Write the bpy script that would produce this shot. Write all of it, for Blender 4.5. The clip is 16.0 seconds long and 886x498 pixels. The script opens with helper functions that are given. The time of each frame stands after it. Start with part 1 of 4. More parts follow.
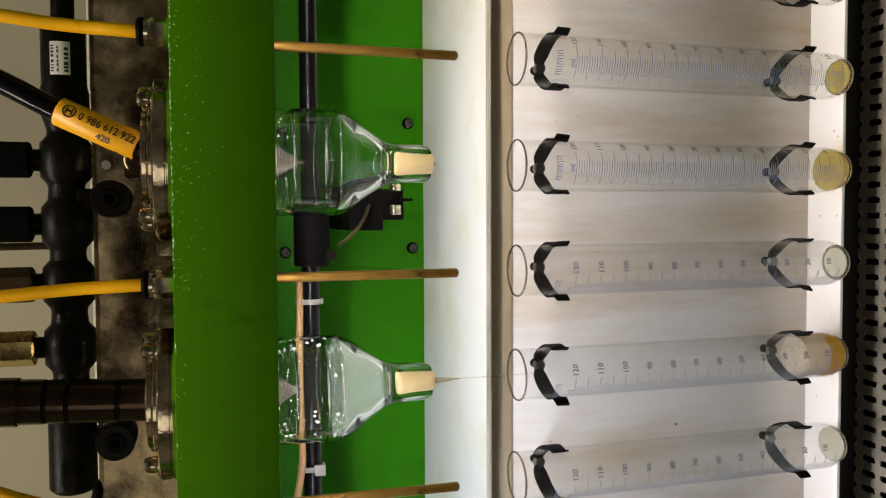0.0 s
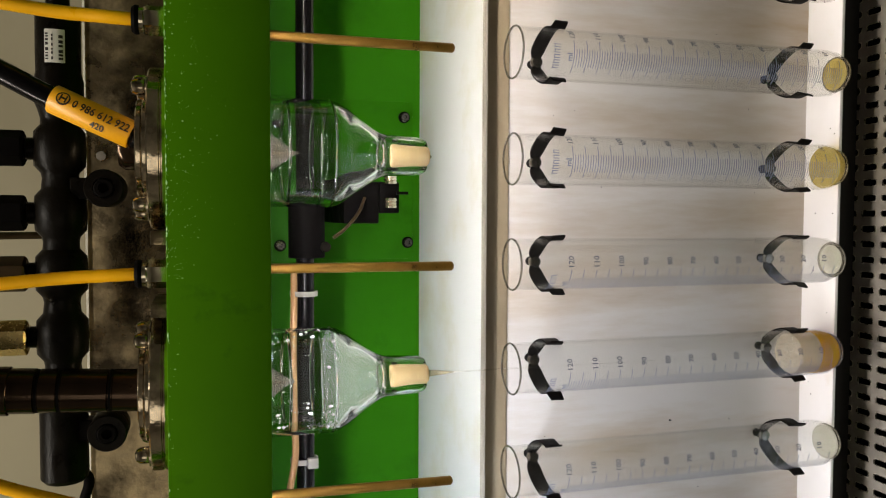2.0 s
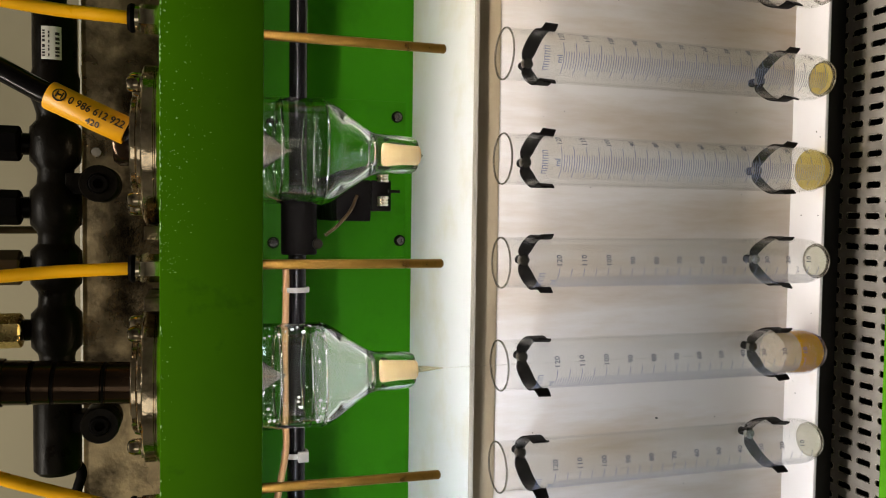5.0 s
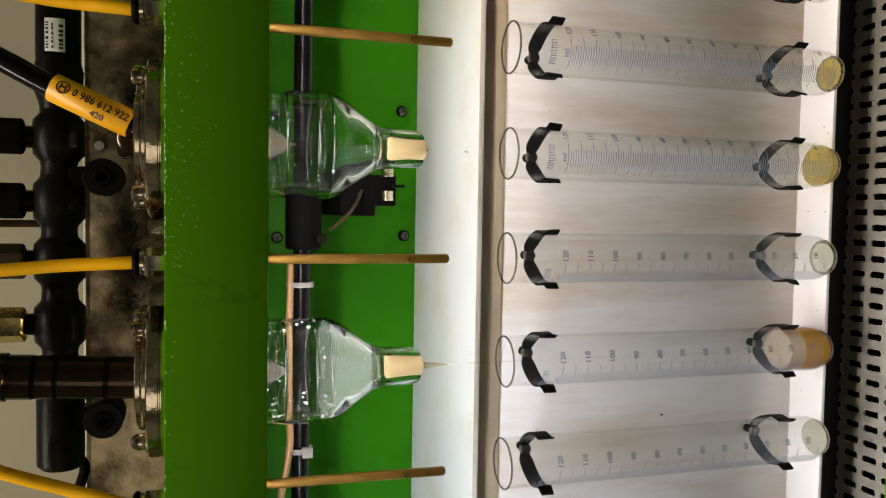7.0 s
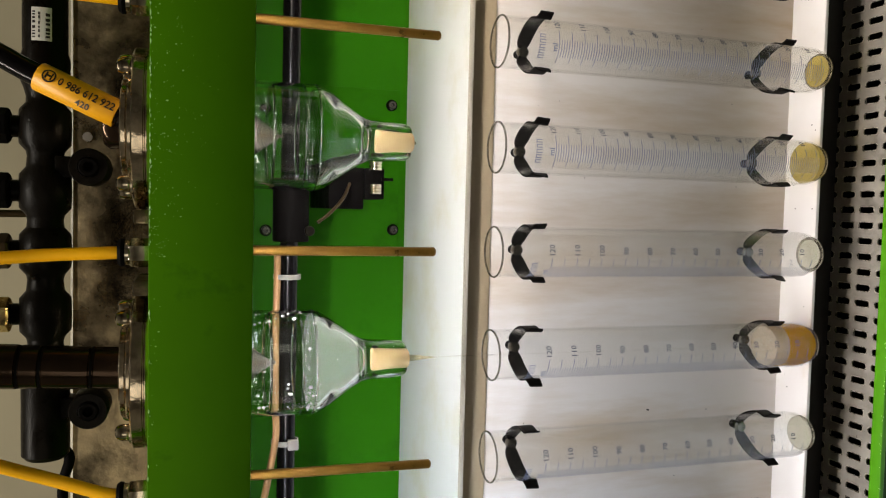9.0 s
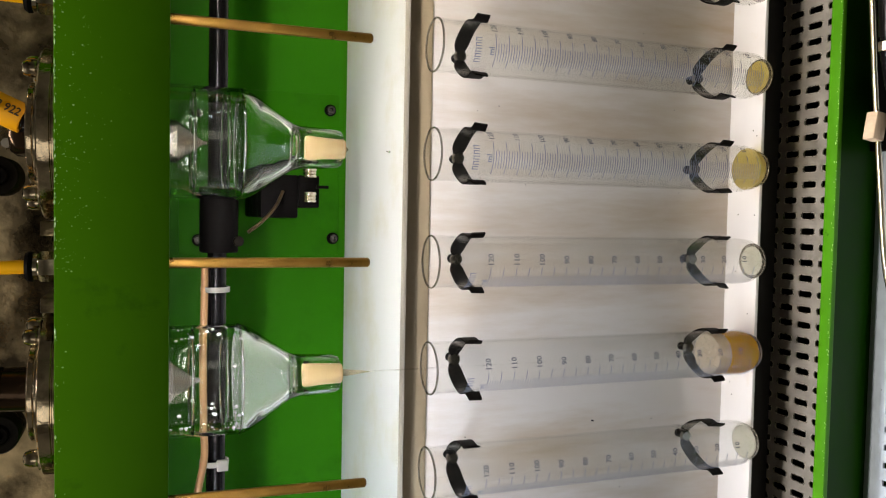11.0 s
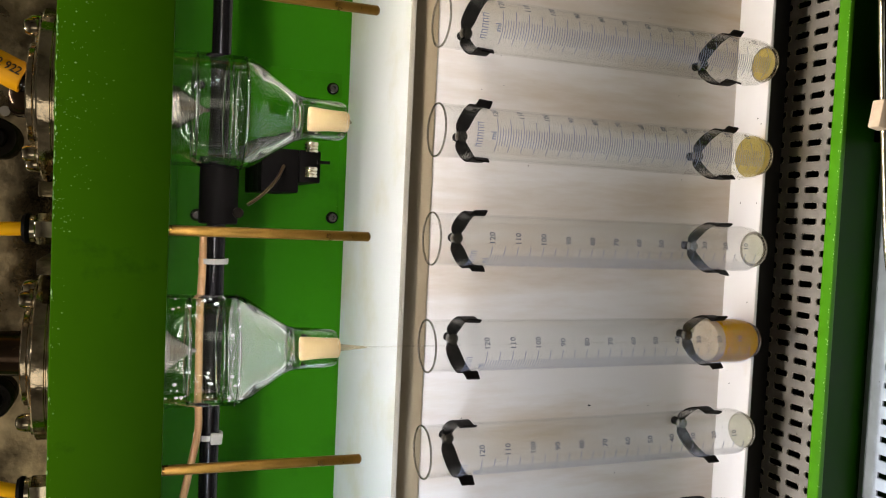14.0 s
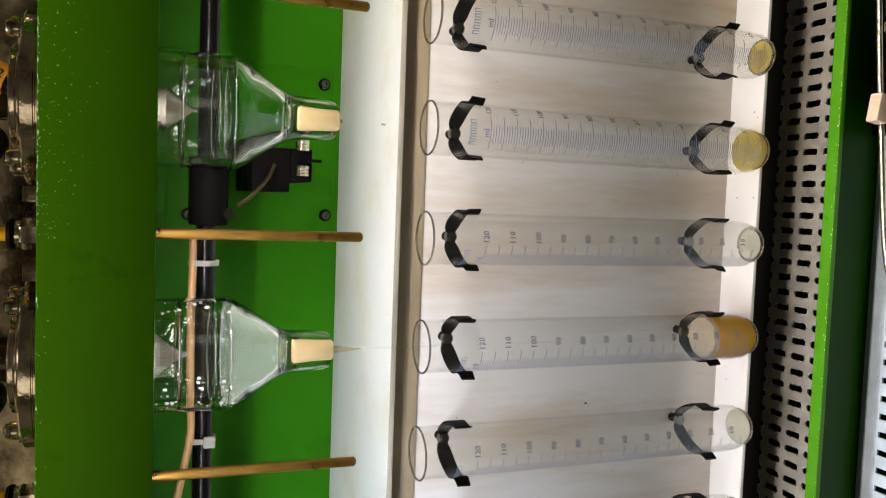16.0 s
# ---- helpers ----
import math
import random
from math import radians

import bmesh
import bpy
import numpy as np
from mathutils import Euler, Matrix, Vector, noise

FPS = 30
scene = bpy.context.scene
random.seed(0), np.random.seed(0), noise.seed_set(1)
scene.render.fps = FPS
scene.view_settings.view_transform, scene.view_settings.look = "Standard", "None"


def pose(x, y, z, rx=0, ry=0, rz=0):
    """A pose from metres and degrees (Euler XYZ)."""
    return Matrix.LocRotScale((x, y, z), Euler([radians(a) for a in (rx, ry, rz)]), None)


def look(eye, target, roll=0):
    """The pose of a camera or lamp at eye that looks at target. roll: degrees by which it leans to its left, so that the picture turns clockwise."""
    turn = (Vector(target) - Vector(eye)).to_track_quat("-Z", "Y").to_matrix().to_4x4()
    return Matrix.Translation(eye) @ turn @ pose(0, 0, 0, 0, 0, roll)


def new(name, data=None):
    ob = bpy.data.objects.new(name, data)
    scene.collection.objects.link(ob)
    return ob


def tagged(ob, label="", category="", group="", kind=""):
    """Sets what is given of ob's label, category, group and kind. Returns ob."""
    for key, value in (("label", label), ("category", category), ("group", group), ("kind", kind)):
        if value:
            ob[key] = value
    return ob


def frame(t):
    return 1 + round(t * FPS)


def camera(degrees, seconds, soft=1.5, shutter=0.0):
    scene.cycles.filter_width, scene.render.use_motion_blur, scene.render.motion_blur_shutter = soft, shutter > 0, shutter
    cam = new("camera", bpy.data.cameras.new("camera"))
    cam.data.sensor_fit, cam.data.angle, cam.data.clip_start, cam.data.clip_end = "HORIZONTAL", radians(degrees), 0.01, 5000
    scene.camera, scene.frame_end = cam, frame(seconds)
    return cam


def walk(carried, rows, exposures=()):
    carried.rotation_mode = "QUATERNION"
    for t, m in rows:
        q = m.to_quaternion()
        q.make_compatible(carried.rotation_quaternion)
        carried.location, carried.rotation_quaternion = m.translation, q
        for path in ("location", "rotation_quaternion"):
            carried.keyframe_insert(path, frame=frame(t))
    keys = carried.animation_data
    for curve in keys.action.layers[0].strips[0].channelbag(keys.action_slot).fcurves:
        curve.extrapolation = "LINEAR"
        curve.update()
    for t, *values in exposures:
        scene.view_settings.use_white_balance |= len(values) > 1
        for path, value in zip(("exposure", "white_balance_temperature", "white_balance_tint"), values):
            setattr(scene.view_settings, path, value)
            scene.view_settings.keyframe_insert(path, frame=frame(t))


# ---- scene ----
cam = camera(59.0, 16.0, soft=1.1)
PATH = [
    (0, (0.034, -0.444, 1.376), (-0.052, 1.47, 0.803), -91.0),
    (0.5, (0.032, -0.444, 1.375), (-0.055, 1.469, 0.795), -91.0),
    (1, (0.032, -0.441, 1.374), (-0.059, 1.471, 0.793), -90.9),
    (1.5, (0.032, -0.442, 1.375), (-0.058, 1.47, 0.795), -90.8),
    (2, (0.03, -0.443, 1.375), (-0.057, 1.468, 0.793), -90.5),
    (2.5, (0.027, -0.447, 1.375), (-0.06, 1.465, 0.796), -90.2),
    (3, (0.026, -0.45, 1.375), (-0.061, 1.461, 0.791), -90.1),
    (3.5, (0.028, -0.45, 1.374), (-0.055, 1.46, 0.786), -90.0),
    (4, (0.029, -0.451, 1.374), (-0.053, 1.458, 0.784), -90.0),
    (6.5, (0.028, -0.449, 1.374), (-0.064, 1.458, 0.779), -89.9),
    (7, (0.028, -0.447, 1.376), (-0.068, 1.461, 0.784), -89.9),
    (7.5, (0.027, -0.449, 1.375), (-0.073, 1.458, 0.781), -89.8),
    (8, (0.024, -0.45, 1.373), (-0.077, 1.456, 0.775), -89.6),
    (10.3, (0.027, -0.445, 1.37), (-0.069, 1.447, 0.731), -89.6),
    (10.5, (0.027, -0.444, 1.365), (-0.064, 1.443, 0.711), -89.6),
    (11, (0.028, -0.439, 1.352), (-0.059, 1.434, 0.655), -89.8),
    (11.5, (0.024, -0.431, 1.343), (-0.069, 1.43, 0.617), -89.9),
    (12, (0.02, -0.429, 1.349), (-0.079, 1.434, 0.627), -89.8),
    (12.5, (0.018, -0.433, 1.351), (-0.081, 1.435, 0.643), -89.6),
    (13, (0.018, -0.434, 1.351), (-0.082, 1.434, 0.643), -89.4),
    (13.5, (0.017, -0.436, 1.352), (-0.078, 1.432, 0.645), -89.0),
    (14, (0.015, -0.435, 1.354), (-0.075, 1.432, 0.645), -88.4),
    (14.5, (0.014, -0.433, 1.357), (-0.076, 1.436, 0.651), -88.2),
    (15, (0.014, -0.43, 1.356), (-0.076, 1.437, 0.643), -88.3),
    (15.5, (0.016, -0.429, 1.352), (-0.085, 1.435, 0.633), -88.8),
    (16, (0.021, -0.43, 1.35), (-0.097, 1.433, 0.634), -89.2),
]
walk(cam, [(t, look(eye, target, roll)) for t, eye, target, roll in PATH])


# ---- light: room fixture overhead, LED strip under the beam ----
def world_light():
    w = bpy.data.worlds.new("room_air")
    w.use_nodes = True
    bg = w.node_tree.nodes["Background"]
    bg.inputs[0].default_value, bg.inputs[1].default_value = (0.9, 0.86, 0.78, 1), 0.05
    scene.world = w


def area(name, m, sx, sy, watts, colour, spread=180):
    d = bpy.data.lights.new(name, "AREA")
    d.shape, d.size, d.size_y, d.energy, d.color, d.spread = "RECTANGLE", sx, sy, watts, colour, radians(spread)
    ob = new(name, d)
    ob.matrix_world = m
    return ob


LED_Y, LED_Z = -0.050, 1.342
world_light()
area("room_light", pose(-0.35, -0.375, 2.55), 1.2, 0.07, 22.0, (1.0, 0.92, 0.80))
area("window_light", look((-1.3, -2.98, 1.45), (-1.3, 0.0, 1.45)), 1.3, 1.2, 5.6, (1.0, 0.90, 0.76))
area("led_light", look((-0.30, LED_Y, LED_Z), (-0.28, 0.02, 1.02)), 0.30, 0.006, 0.91, (0.77, 0.845, 1.0), 164)
area("led_light", look((0.0, LED_Y, LED_Z), (0.0, 0.02, 1.02)), 0.28, 0.006, 0.70, (1.0, 0.945, 0.955), 164)
area("led_light", look((0.29, LED_Y, LED_Z), (0.28, 0.02, 1.02)), 0.28, 0.006, 0.70, (1.0, 0.885, 0.76), 164)
scene.view_settings.exposure = 0.0


# ---- materials ----
def nodes_of(name):
    m = bpy.data.materials.new(name)
    m.use_nodes = True
    t = m.node_tree
    return m, t, t.nodes, t.links, t.nodes["Principled BSDF"]


def noise_node(t, scale, detail=4.0, rough=0.6, stretch=None):
    co = t.nodes.new("ShaderNodeTexCoord")
    n = t.nodes.new("ShaderNodeTexNoise")
    n.inputs["Scale"].default_value, n.inputs["Detail"].default_value, n.inputs["Roughness"].default_value = scale, detail, rough
    if stretch:
        mp = t.nodes.new("ShaderNodeMapping")
        mp.inputs["Scale"].default_value = stretch
        t.links.new(co.outputs["Object"], mp.inputs["Vector"])
        t.links.new(mp.outputs["Vector"], n.inputs["Vector"])
    else:
        t.links.new(co.outputs["Object"], n.inputs["Vector"])
    return n


def ramp(t, src, stops):
    r = t.nodes.new("ShaderNodeValToRGB")
    e = r.color_ramp.elements
    while len(e) < len(stops):
        e.new(0.5)
    for el, (p, c) in zip(e, stops):
        el.position, el.color = p, (*c, 1) if len(c) == 3 else c
    t.links.new(src, r.inputs["Fac"])
    return r.outputs["Color"]


def mix(t, fac, a, b, mode="MIX"):
    m = t.nodes.new("ShaderNodeMix")
    m.data_type, m.blend_type = "RGBA", mode
    for sock, v in ((m.inputs["Factor"], fac), (m.inputs["A"], a), (m.inputs["B"], b)):
        if isinstance(v, (int, float)):
            sock.default_value = v
        elif isinstance(v, tuple):
            sock.default_value = (*v, 1)
        else:
            t.links.new(v, sock)
    return m.outputs["Result"]


def surface(name, colour, rough=0.5, metal=0.0, vary=0.25, scale=40.0, fine=400.0, bump=0.15, stain=None, stain_scale=9.0, stain_at=(0.5, 0.72), rough_vary=0.15, stretch=None, dist=0.0006, spec=0.5):
    """A paint, plastic or metal with broad tone changes, fine grain, stains and relief."""
    m, t, nodes, links, p = nodes_of(name)
    big, small = noise_node(t, scale, 5, 0.6, stretch), noise_node(t, fine, 3)
    dark = tuple(c * (1 - vary) for c in colour)
    light = tuple(min(1, c * (1 + vary * 0.6)) for c in colour)
    col = ramp(t, big.outputs["Fac"], [(0.3, dark), (0.7, light)])
    col = mix(t, 0.25 * vary, col, ramp(t, small.outputs["Fac"], [(0.35, dark), (0.65, light)]), "OVERLAY")
    if stain:
        blot = noise_node(t, stain_scale, 6, 0.65, stretch)
        col = mix(t, ramp(t, blot.outputs["Fac"], [(stain_at[0], (0, 0, 0)), (stain_at[1], (1, 1, 1))]), col, stain)
    links.new(col, p.inputs["Base Color"])
    p.inputs["Metallic"].default_value = metal
    p.inputs["Specular IOR Level"].default_value = spec
    r = ramp(t, big.outputs["Fac"], [(0.3, (max(0.03, rough - rough_vary),) * 3), (0.7, (min(1, rough + rough_vary),) * 3)])
    links.new(r, p.inputs["Roughness"])
    b = nodes.new("ShaderNodeBump")
    b.inputs["Strength"].default_value, b.inputs["Distance"].default_value = bump, dist
    links.new(small.outputs["Fac"], b.inputs["Height"])
    links.new(b.outputs["Normal"], p.inputs["Normal"])
    return m


def thin_glass(name, tint=(0.97, 0.985, 0.98), gloss=0.035, edge=0.5, power=3.5, rough=0.02, haze=0.0):
    """Thin-walled glass: light passes straight, gloss grows towards grazing view; a little haze of dried fuel."""
    m, t, nodes, links, p = nodes_of(name)
    nodes.remove(p)
    tr, gl, lw = nodes.new("ShaderNodeBsdfTransparent"), nodes.new("ShaderNodeBsdfGlossy"), nodes.new("ShaderNodeLayerWeight")
    tr.inputs[0].default_value = (*tint, 1)
    gl.inputs["Roughness"].default_value = rough
    lw.inputs["Blend"].default_value = 0.5
    pw, mu, ad = (nodes.new("ShaderNodeMath") for _ in range(3))
    pw.operation, mu.operation, ad.operation = "POWER", "MULTIPLY", "ADD"
    pw.inputs[1].default_value, mu.inputs[1].default_value, ad.inputs[1].default_value = power, edge, gloss
    links.new(lw.outputs["Facing"], pw.inputs[0])
    links.new(pw.outputs[0], mu.inputs[0])
    links.new(mu.outputs[0], ad.inputs[0])
    body = tr.outputs[0]
    if haze:
        df, mh = nodes.new("ShaderNodeBsdfDiffuse"), nodes.new("ShaderNodeMixShader")
        df.inputs[0].default_value = (0.75, 0.76, 0.74, 1)
        n = noise_node(t, 30, 5)
        links.new(ramp(t, n.outputs["Fac"], [(0.3, (haze * 0.3,) * 3), (0.75, (haze * 1.7,) * 3)]), mh.inputs[0])
        links.new(body, mh.inputs[1])
        links.new(df.outputs[0], mh.inputs[2])
        body = mh.outputs[0]
    ms = nodes.new("ShaderNodeMixShader")
    links.new(ad.outputs[0], ms.inputs[0])
    links.new(body, ms.inputs[1])
    links.new(gl.outputs[0], ms.inputs[2])
    links.new(ms.outputs[0], nodes["Material Output"].inputs["Surface"])
    return m


def solid_glass(name, tint=(0.98, 1.0, 0.99), ior=1.47, rough=0.0):
    m, t, nodes, links, p = nodes_of(name)
    p.inputs["Base Color"].default_value = (*tint, 1)
    p.inputs["Transmission Weight"].default_value, p.inputs["IOR"].default_value, p.inputs["Roughness"].default_value = 1.0, ior, rough
    return m


def cloudy(name, through_tint, body_colour, body, gloss=0.04):
    """A liquid or froth: part clear and tinted, part cloudy."""
    m, t, nodes, links, p = nodes_of(name)
    nodes.remove(p)
    tr, df, tl, gl = (nodes.new("ShaderNodeBsdf" + k) for k in ("Transparent", "Diffuse", "Translucent", "Glossy"))
    tr.inputs[0].default_value = (*through_tint, 1)
    n = noise_node(t, 150, 3)
    col = ramp(t, n.outputs["Fac"], [(0.3, tuple(c * 0.88 for c in body_colour)), (0.7, body_colour)])
    links.new(col, df.inputs[0])
    links.new(col, tl.inputs[0])
    gl.inputs["Roughness"].default_value = 0.08
    m1, m2, m3 = (nodes.new("ShaderNodeMixShader") for _ in range(3))
    m1.inputs[0].default_value, m2.inputs[0].default_value, m3.inputs[0].default_value = 0.5, body, gloss
    links.new(df.outputs[0], m1.inputs[1]), links.new(tl.outputs[0], m1.inputs[2])
    links.new(tr.outputs[0], m2.inputs[1]), links.new(m1.outputs[0], m2.inputs[2])
    links.new(m2.outputs[0], m3.inputs[1]), links.new(gl.outputs[0], m3.inputs[2])
    links.new(m3.outputs[0], nodes["Material Output"].inputs["Surface"])
    return m


def glow(name, colour, strength):
    m, t, nodes, links, p = nodes_of(name)
    p.inputs["Base Color"].default_value = (*colour, 1)
    p.inputs["Emission Color"].default_value, p.inputs["Emission Strength"].default_value = (*colour, 1), strength
    return m


GREEN = surface("green_paint", (0.056, 0.186, 0.0007), 0.42, vary=0.12, scale=14, fine=900, bump=0.06, rough_vary=0.06, stain=(0.018, 0.09, 0.0015), stain_scale=25, stain_at=(0.6, 0.8), spec=0.06)
GREEN_RAIL = surface("green_paint_worn", (0.062, 0.23, 0.005), 0.35, vary=0.15, scale=30, fine=700, bump=0.12, rough_vary=0.08, stain=(0.02, 0.1, 0.004), stain_scale=70, stain_at=(0.66, 0.74), spec=0.2)
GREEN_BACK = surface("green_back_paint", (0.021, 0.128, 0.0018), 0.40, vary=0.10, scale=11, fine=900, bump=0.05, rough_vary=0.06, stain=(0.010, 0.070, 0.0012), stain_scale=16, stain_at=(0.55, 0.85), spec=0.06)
# Rail green darkened: the shade on the fascia is put into the colour.
GREEN_FASCIA_SHADE = surface("green_fascia_with_shade", (0.010, 0.050, 0.0008), 0.4, vary=0.2, scale=20, fine=700, bump=0.06, rough_vary=0.06, spec=0.03)
CHIP = surface("bare_chip", (0.36, 0.60, 0.22), 0.3, vary=0.2)
# Upright tan streaks: fuel stains together with painted soft shadow bands of the tubes.
WHITE = surface("white_enamel_stain_and_tube_shade", (0.70, 0.67, 0.645), 0.42, vary=0.07, scale=7, fine=500, bump=0.05, stain=(0.44, 0.33, 0.20), stain_scale=22, stain_at=(0.42, 0.78), stretch=(1, 1, 0.16))
# Panel white made paler: the ledge's stronger light is put into the colour.
LEDGEW_LIT = surface("white_ledge_enamel_lit", (0.80, 0.775, 0.78), 0.4, vary=0.05, scale=12, fine=500, bump=0.05, stain=(0.70, 0.62, 0.48), stain_scale=26, stain_at=(0.6, 0.9))
SHELFW = surface("white_shelf_stained", (0.53, 0.535, 0.51), 0.45, vary=0.06, scale=9, fine=500, bump=0.05, stain=(0.46, 0.43, 0.29), stain_scale=15, stain_at=(0.5, 0.8))
LIP = surface("grey_brown_lip_metal", (0.42, 0.39, 0.32), 0.5, metal=0.1, vary=0.25, scale=20, stretch=(0.3, 1, 1), spec=0.3)
DARKTRIM = surface("dirty_groove", (0.19, 0.15, 0.085), 0.6, vary=0.3, scale=40)
TRIM = surface("tan_stained_trim", (0.37, 0.30, 0.195), 0.5, vary=0.2, scale=18, stain=(0.25, 0.18, 0.11), stain_scale=25, stain_at=(0.5, 0.8), stretch=(0.35, 1, 1))
BLACK = surface("black_plastic", (0.0035, 0.003, 0.0028), 0.6, vary=0.3, scale=60, bump=0.1, spec=0.025)
CLIPM = surface("black_spring_steel", (0.005, 0.004, 0.0035), 0.5, vary=0.4, spec=0.06, scale=150, fine=900, bump=0.2, stain=(0.03, 0.02, 0.014), stain_scale=120, stain_at=(0.6, 0.8))
BLACKGLOSS = surface("black_gloss_tube", (0.0035, 0.0032, 0.0035), 0.20, spec=0.2, vary=0.2, rough_vary=0.05, bump=0.02)
RAILM = surface("blackened_forged_steel", (0.0055, 0.0043, 0.0030), 0.36, metal=0.0, vary=0.4, scale=70, bump=0.45, spec=0.08)
INJM = surface("brown_black_steel", (0.05, 0.031, 0.019), 0.15, metal=0.85, vary=0.25, scale=50, bump=0.1)
BRASSROD = surface("tarnished_brass", (0.205, 0.112, 0.019), 0.36, metal=0.85, vary=0.35, scale=60, fine=500, bump=0.15, stain=(0.12, 0.055, 0.022), stain_scale=30, stain_at=(0.5, 0.8))
DULLSTEEL = surface("dull_steel", (0.09, 0.085, 0.075), 0.22, metal=0.9, vary=0.2, scale=90)
FLANGE = surface("oily_turned_steel", (0.74, 0.63, 0.47), 0.13, metal=1.0, vary=0.45, scale=60, fine=350, bump=0.3, rough_vary=0.09, stain=(0.10, 0.075, 0.05), stain_scale=45, stain_at=(0.5, 0.75))
STEEL = surface("polished_steel", (0.74, 0.66, 0.51), 0.18, metal=1.0, vary=0.25, scale=90, bump=0.15, rough_vary=0.1)
SCREWM = surface("dark_chromed_screw", (0.30, 0.29, 0.27), 0.12, metal=1.0, vary=0.3, scale=200, bump=0.1, rough_vary=0.05)
# Near-white colour paints the highlight along the plate's cut edge.
EDGE_HIGHLIGHT = surface("cut_edge_with_highlight", (0.90, 0.86, 0.76), 0.35, metal=0.3, vary=0.15, scale=120)
NOZZLE = surface("satin_steel", (0.33, 0.295, 0.26), 0.24, metal=1.0, vary=0.15, scale=90, bump=0.1, rough_vary=0.06)
OILY = surface("oily_steel_plate", (0.44, 0.355, 0.22), 0.29, metal=1.0, vary=0.6, scale=24, fine=150, bump=0.5, rough_vary=0.16, stain=(0.07, 0.055, 0.035), stain_scale=16, stain_at=(0.44, 0.62), dist=0.001)
GREYSHEET = surface("galvanised_sheet", (0.33, 0.30, 0.265), 0.42, metal=0.45, vary=0.2, scale=60, fine=500, bump=0.12, stain=(0.13, 0.12, 0.1), stain_scale=40, stain_at=(0.55, 0.8))
# Paler than the tray sheet: lit slot edges are put into this colour.
RIM_HIGHLIGHT = surface("punched_steel_with_highlight", (0.52, 0.475, 0.41), 0.30, metal=0.75, vary=0.3, scale=200)
BLUESHEET = surface("pale_grey_sheet", (0.50, 0.56, 0.65), 0.4, metal=0.05, vary=0.15, scale=60, bump=0.08, stain=(0.2, 0.23, 0.28), stain_scale=160, stain_at=(0.66, 0.74))
BRASSNUT = surface("yellow_brass", (0.75, 0.58, 0.25), 0.25, metal=1.0, vary=0.2, scale=80)
DARKNUT = surface("dark_bronze_nut", (0.09, 0.06, 0.03), 0.4, metal=0.8, vary=0.3, scale=80)
YELLOW = surface("yellow_nylon_hose", (0.85, 0.42, 0.004), 0.38, vary=0.12, scale=60, bump=0.05, spec=0.3)
TAG = surface("orange_sleeve", (0.84, 0.40, 0.008), 0.38, vary=0.12, scale=60, bump=0.15, stain=(0.4, 0.2, 0.03), stain_scale=60, stain_at=(0.6, 0.85))
INK = surface("black_ink", (0.02, 0.015, 0.012), 0.5)
SCALEINK = surface("grey_blue_scale_ink", (0.19, 0.22, 0.33), 0.5)
NUMBERINK = surface("dark_scale_ink", (0.13, 0.135, 0.17), 0.5)
PAPER = surface("white_label_paper", (0.72, 0.7, 0.64), 0.6, vary=0.08)
BEIGE = surface("beige_bushing", (0.31, 0.225, 0.11), 0.5, vary=0.12, scale=120, bump=0.1, stain=(0.32, 0.20, 0.09), stain_scale=90, stain_at=(0.45, 0.8))
BLOCKM = surface("beige_wood_block", (0.62, 0.48, 0.34), 0.6, vary=0.15, scale=120, stretch=(1, 1, 6))
CABLE = surface("brown_beige_cable", (0.30, 0.17, 0.07), 0.4, vary=0.1)
TIE = surface("translucent_cable_tie", (0.19, 0.18, 0.16), 0.4, vary=0.1)
WALLM = surface("grey_beige_cabinet_paint", (0.34, 0.30, 0.205), 0.55, vary=0.08, scale=8, bump=0.05)
# Near-black base colour stands in for the deep shade of the recesses.
SHADEVOID = surface("sump_steel_deep_shade", (0.015, 0.014, 0.012), 0.6, vary=0.3)
ROOMWALL = surface("workshop_wall_paint", (0.5, 0.48, 0.43), 0.8, vary=0.06, scale=2, fine=60)
ROOMFLOOR = surface("workshop_concrete", (0.22, 0.21, 0.2), 0.7, vary=0.2, scale=3, fine=80)
SPECK = surface("dark_speck", (0.01, 0.01, 0.01), 0.6)
TUBEGLASS = thin_glass("measuring_glass", (0.996, 0.996, 0.988), 0.024, 0.42, 4.0, haze=0.002)
JARGLASS = solid_glass("jar_glass", (0.93, 0.96, 0.935), 1.47)
RIMGLASS = solid_glass("rim_glass", (0.50, 0.48, 0.43), 1.5)
SEAMGLASS = solid_glass("seam_glass")
DROPGLASS = solid_glass("oil_drop", (1.0, 0.99, 0.95), 1.4)
AMBER = cloudy("amber_fuel", (0.90, 0.62, 0.02), (0.80, 0.46, 0.003), 0.78)
YELLOWFUEL = cloudy("yellow_fuel", (0.985, 0.90, 0.52), (0.98, 0.80, 0.33), 0.40)
PALEFUEL = cloudy("pale_fuel_residue", (0.998, 0.99, 0.93), (1.0, 0.97, 0.86), 0.50)
FROTHBED = cloudy("pale_foam", (0.985, 0.95, 0.87), (0.95, 0.87, 0.76), 0.42)
FROTH = cloudy("pale_froth", (0.985, 0.97, 0.93), (0.98, 0.94, 0.86), 0.42)
FILM = cloudy("fuel_film", (0.985, 0.99, 0.98), (0.88, 0.90, 0.86), 0.10, 0.02)
BEAD = cloudy("bright_fuel_bead", (0.97, 0.98, 0.96), (0.95, 0.97, 0.92), 0.42, 0.2)
JET = cloudy("fuel_jet", (0.95, 0.92, 0.8), (0.7, 0.6, 0.4), 0.35, 0.1)
MIST = cloudy("fuel_mist", (0.97, 0.97, 0.96), (0.8, 0.8, 0.78), 0.16, 0.0)
LEDGLOW = glow("led_chip", (1.0, 0.95, 0.80), 45.0)


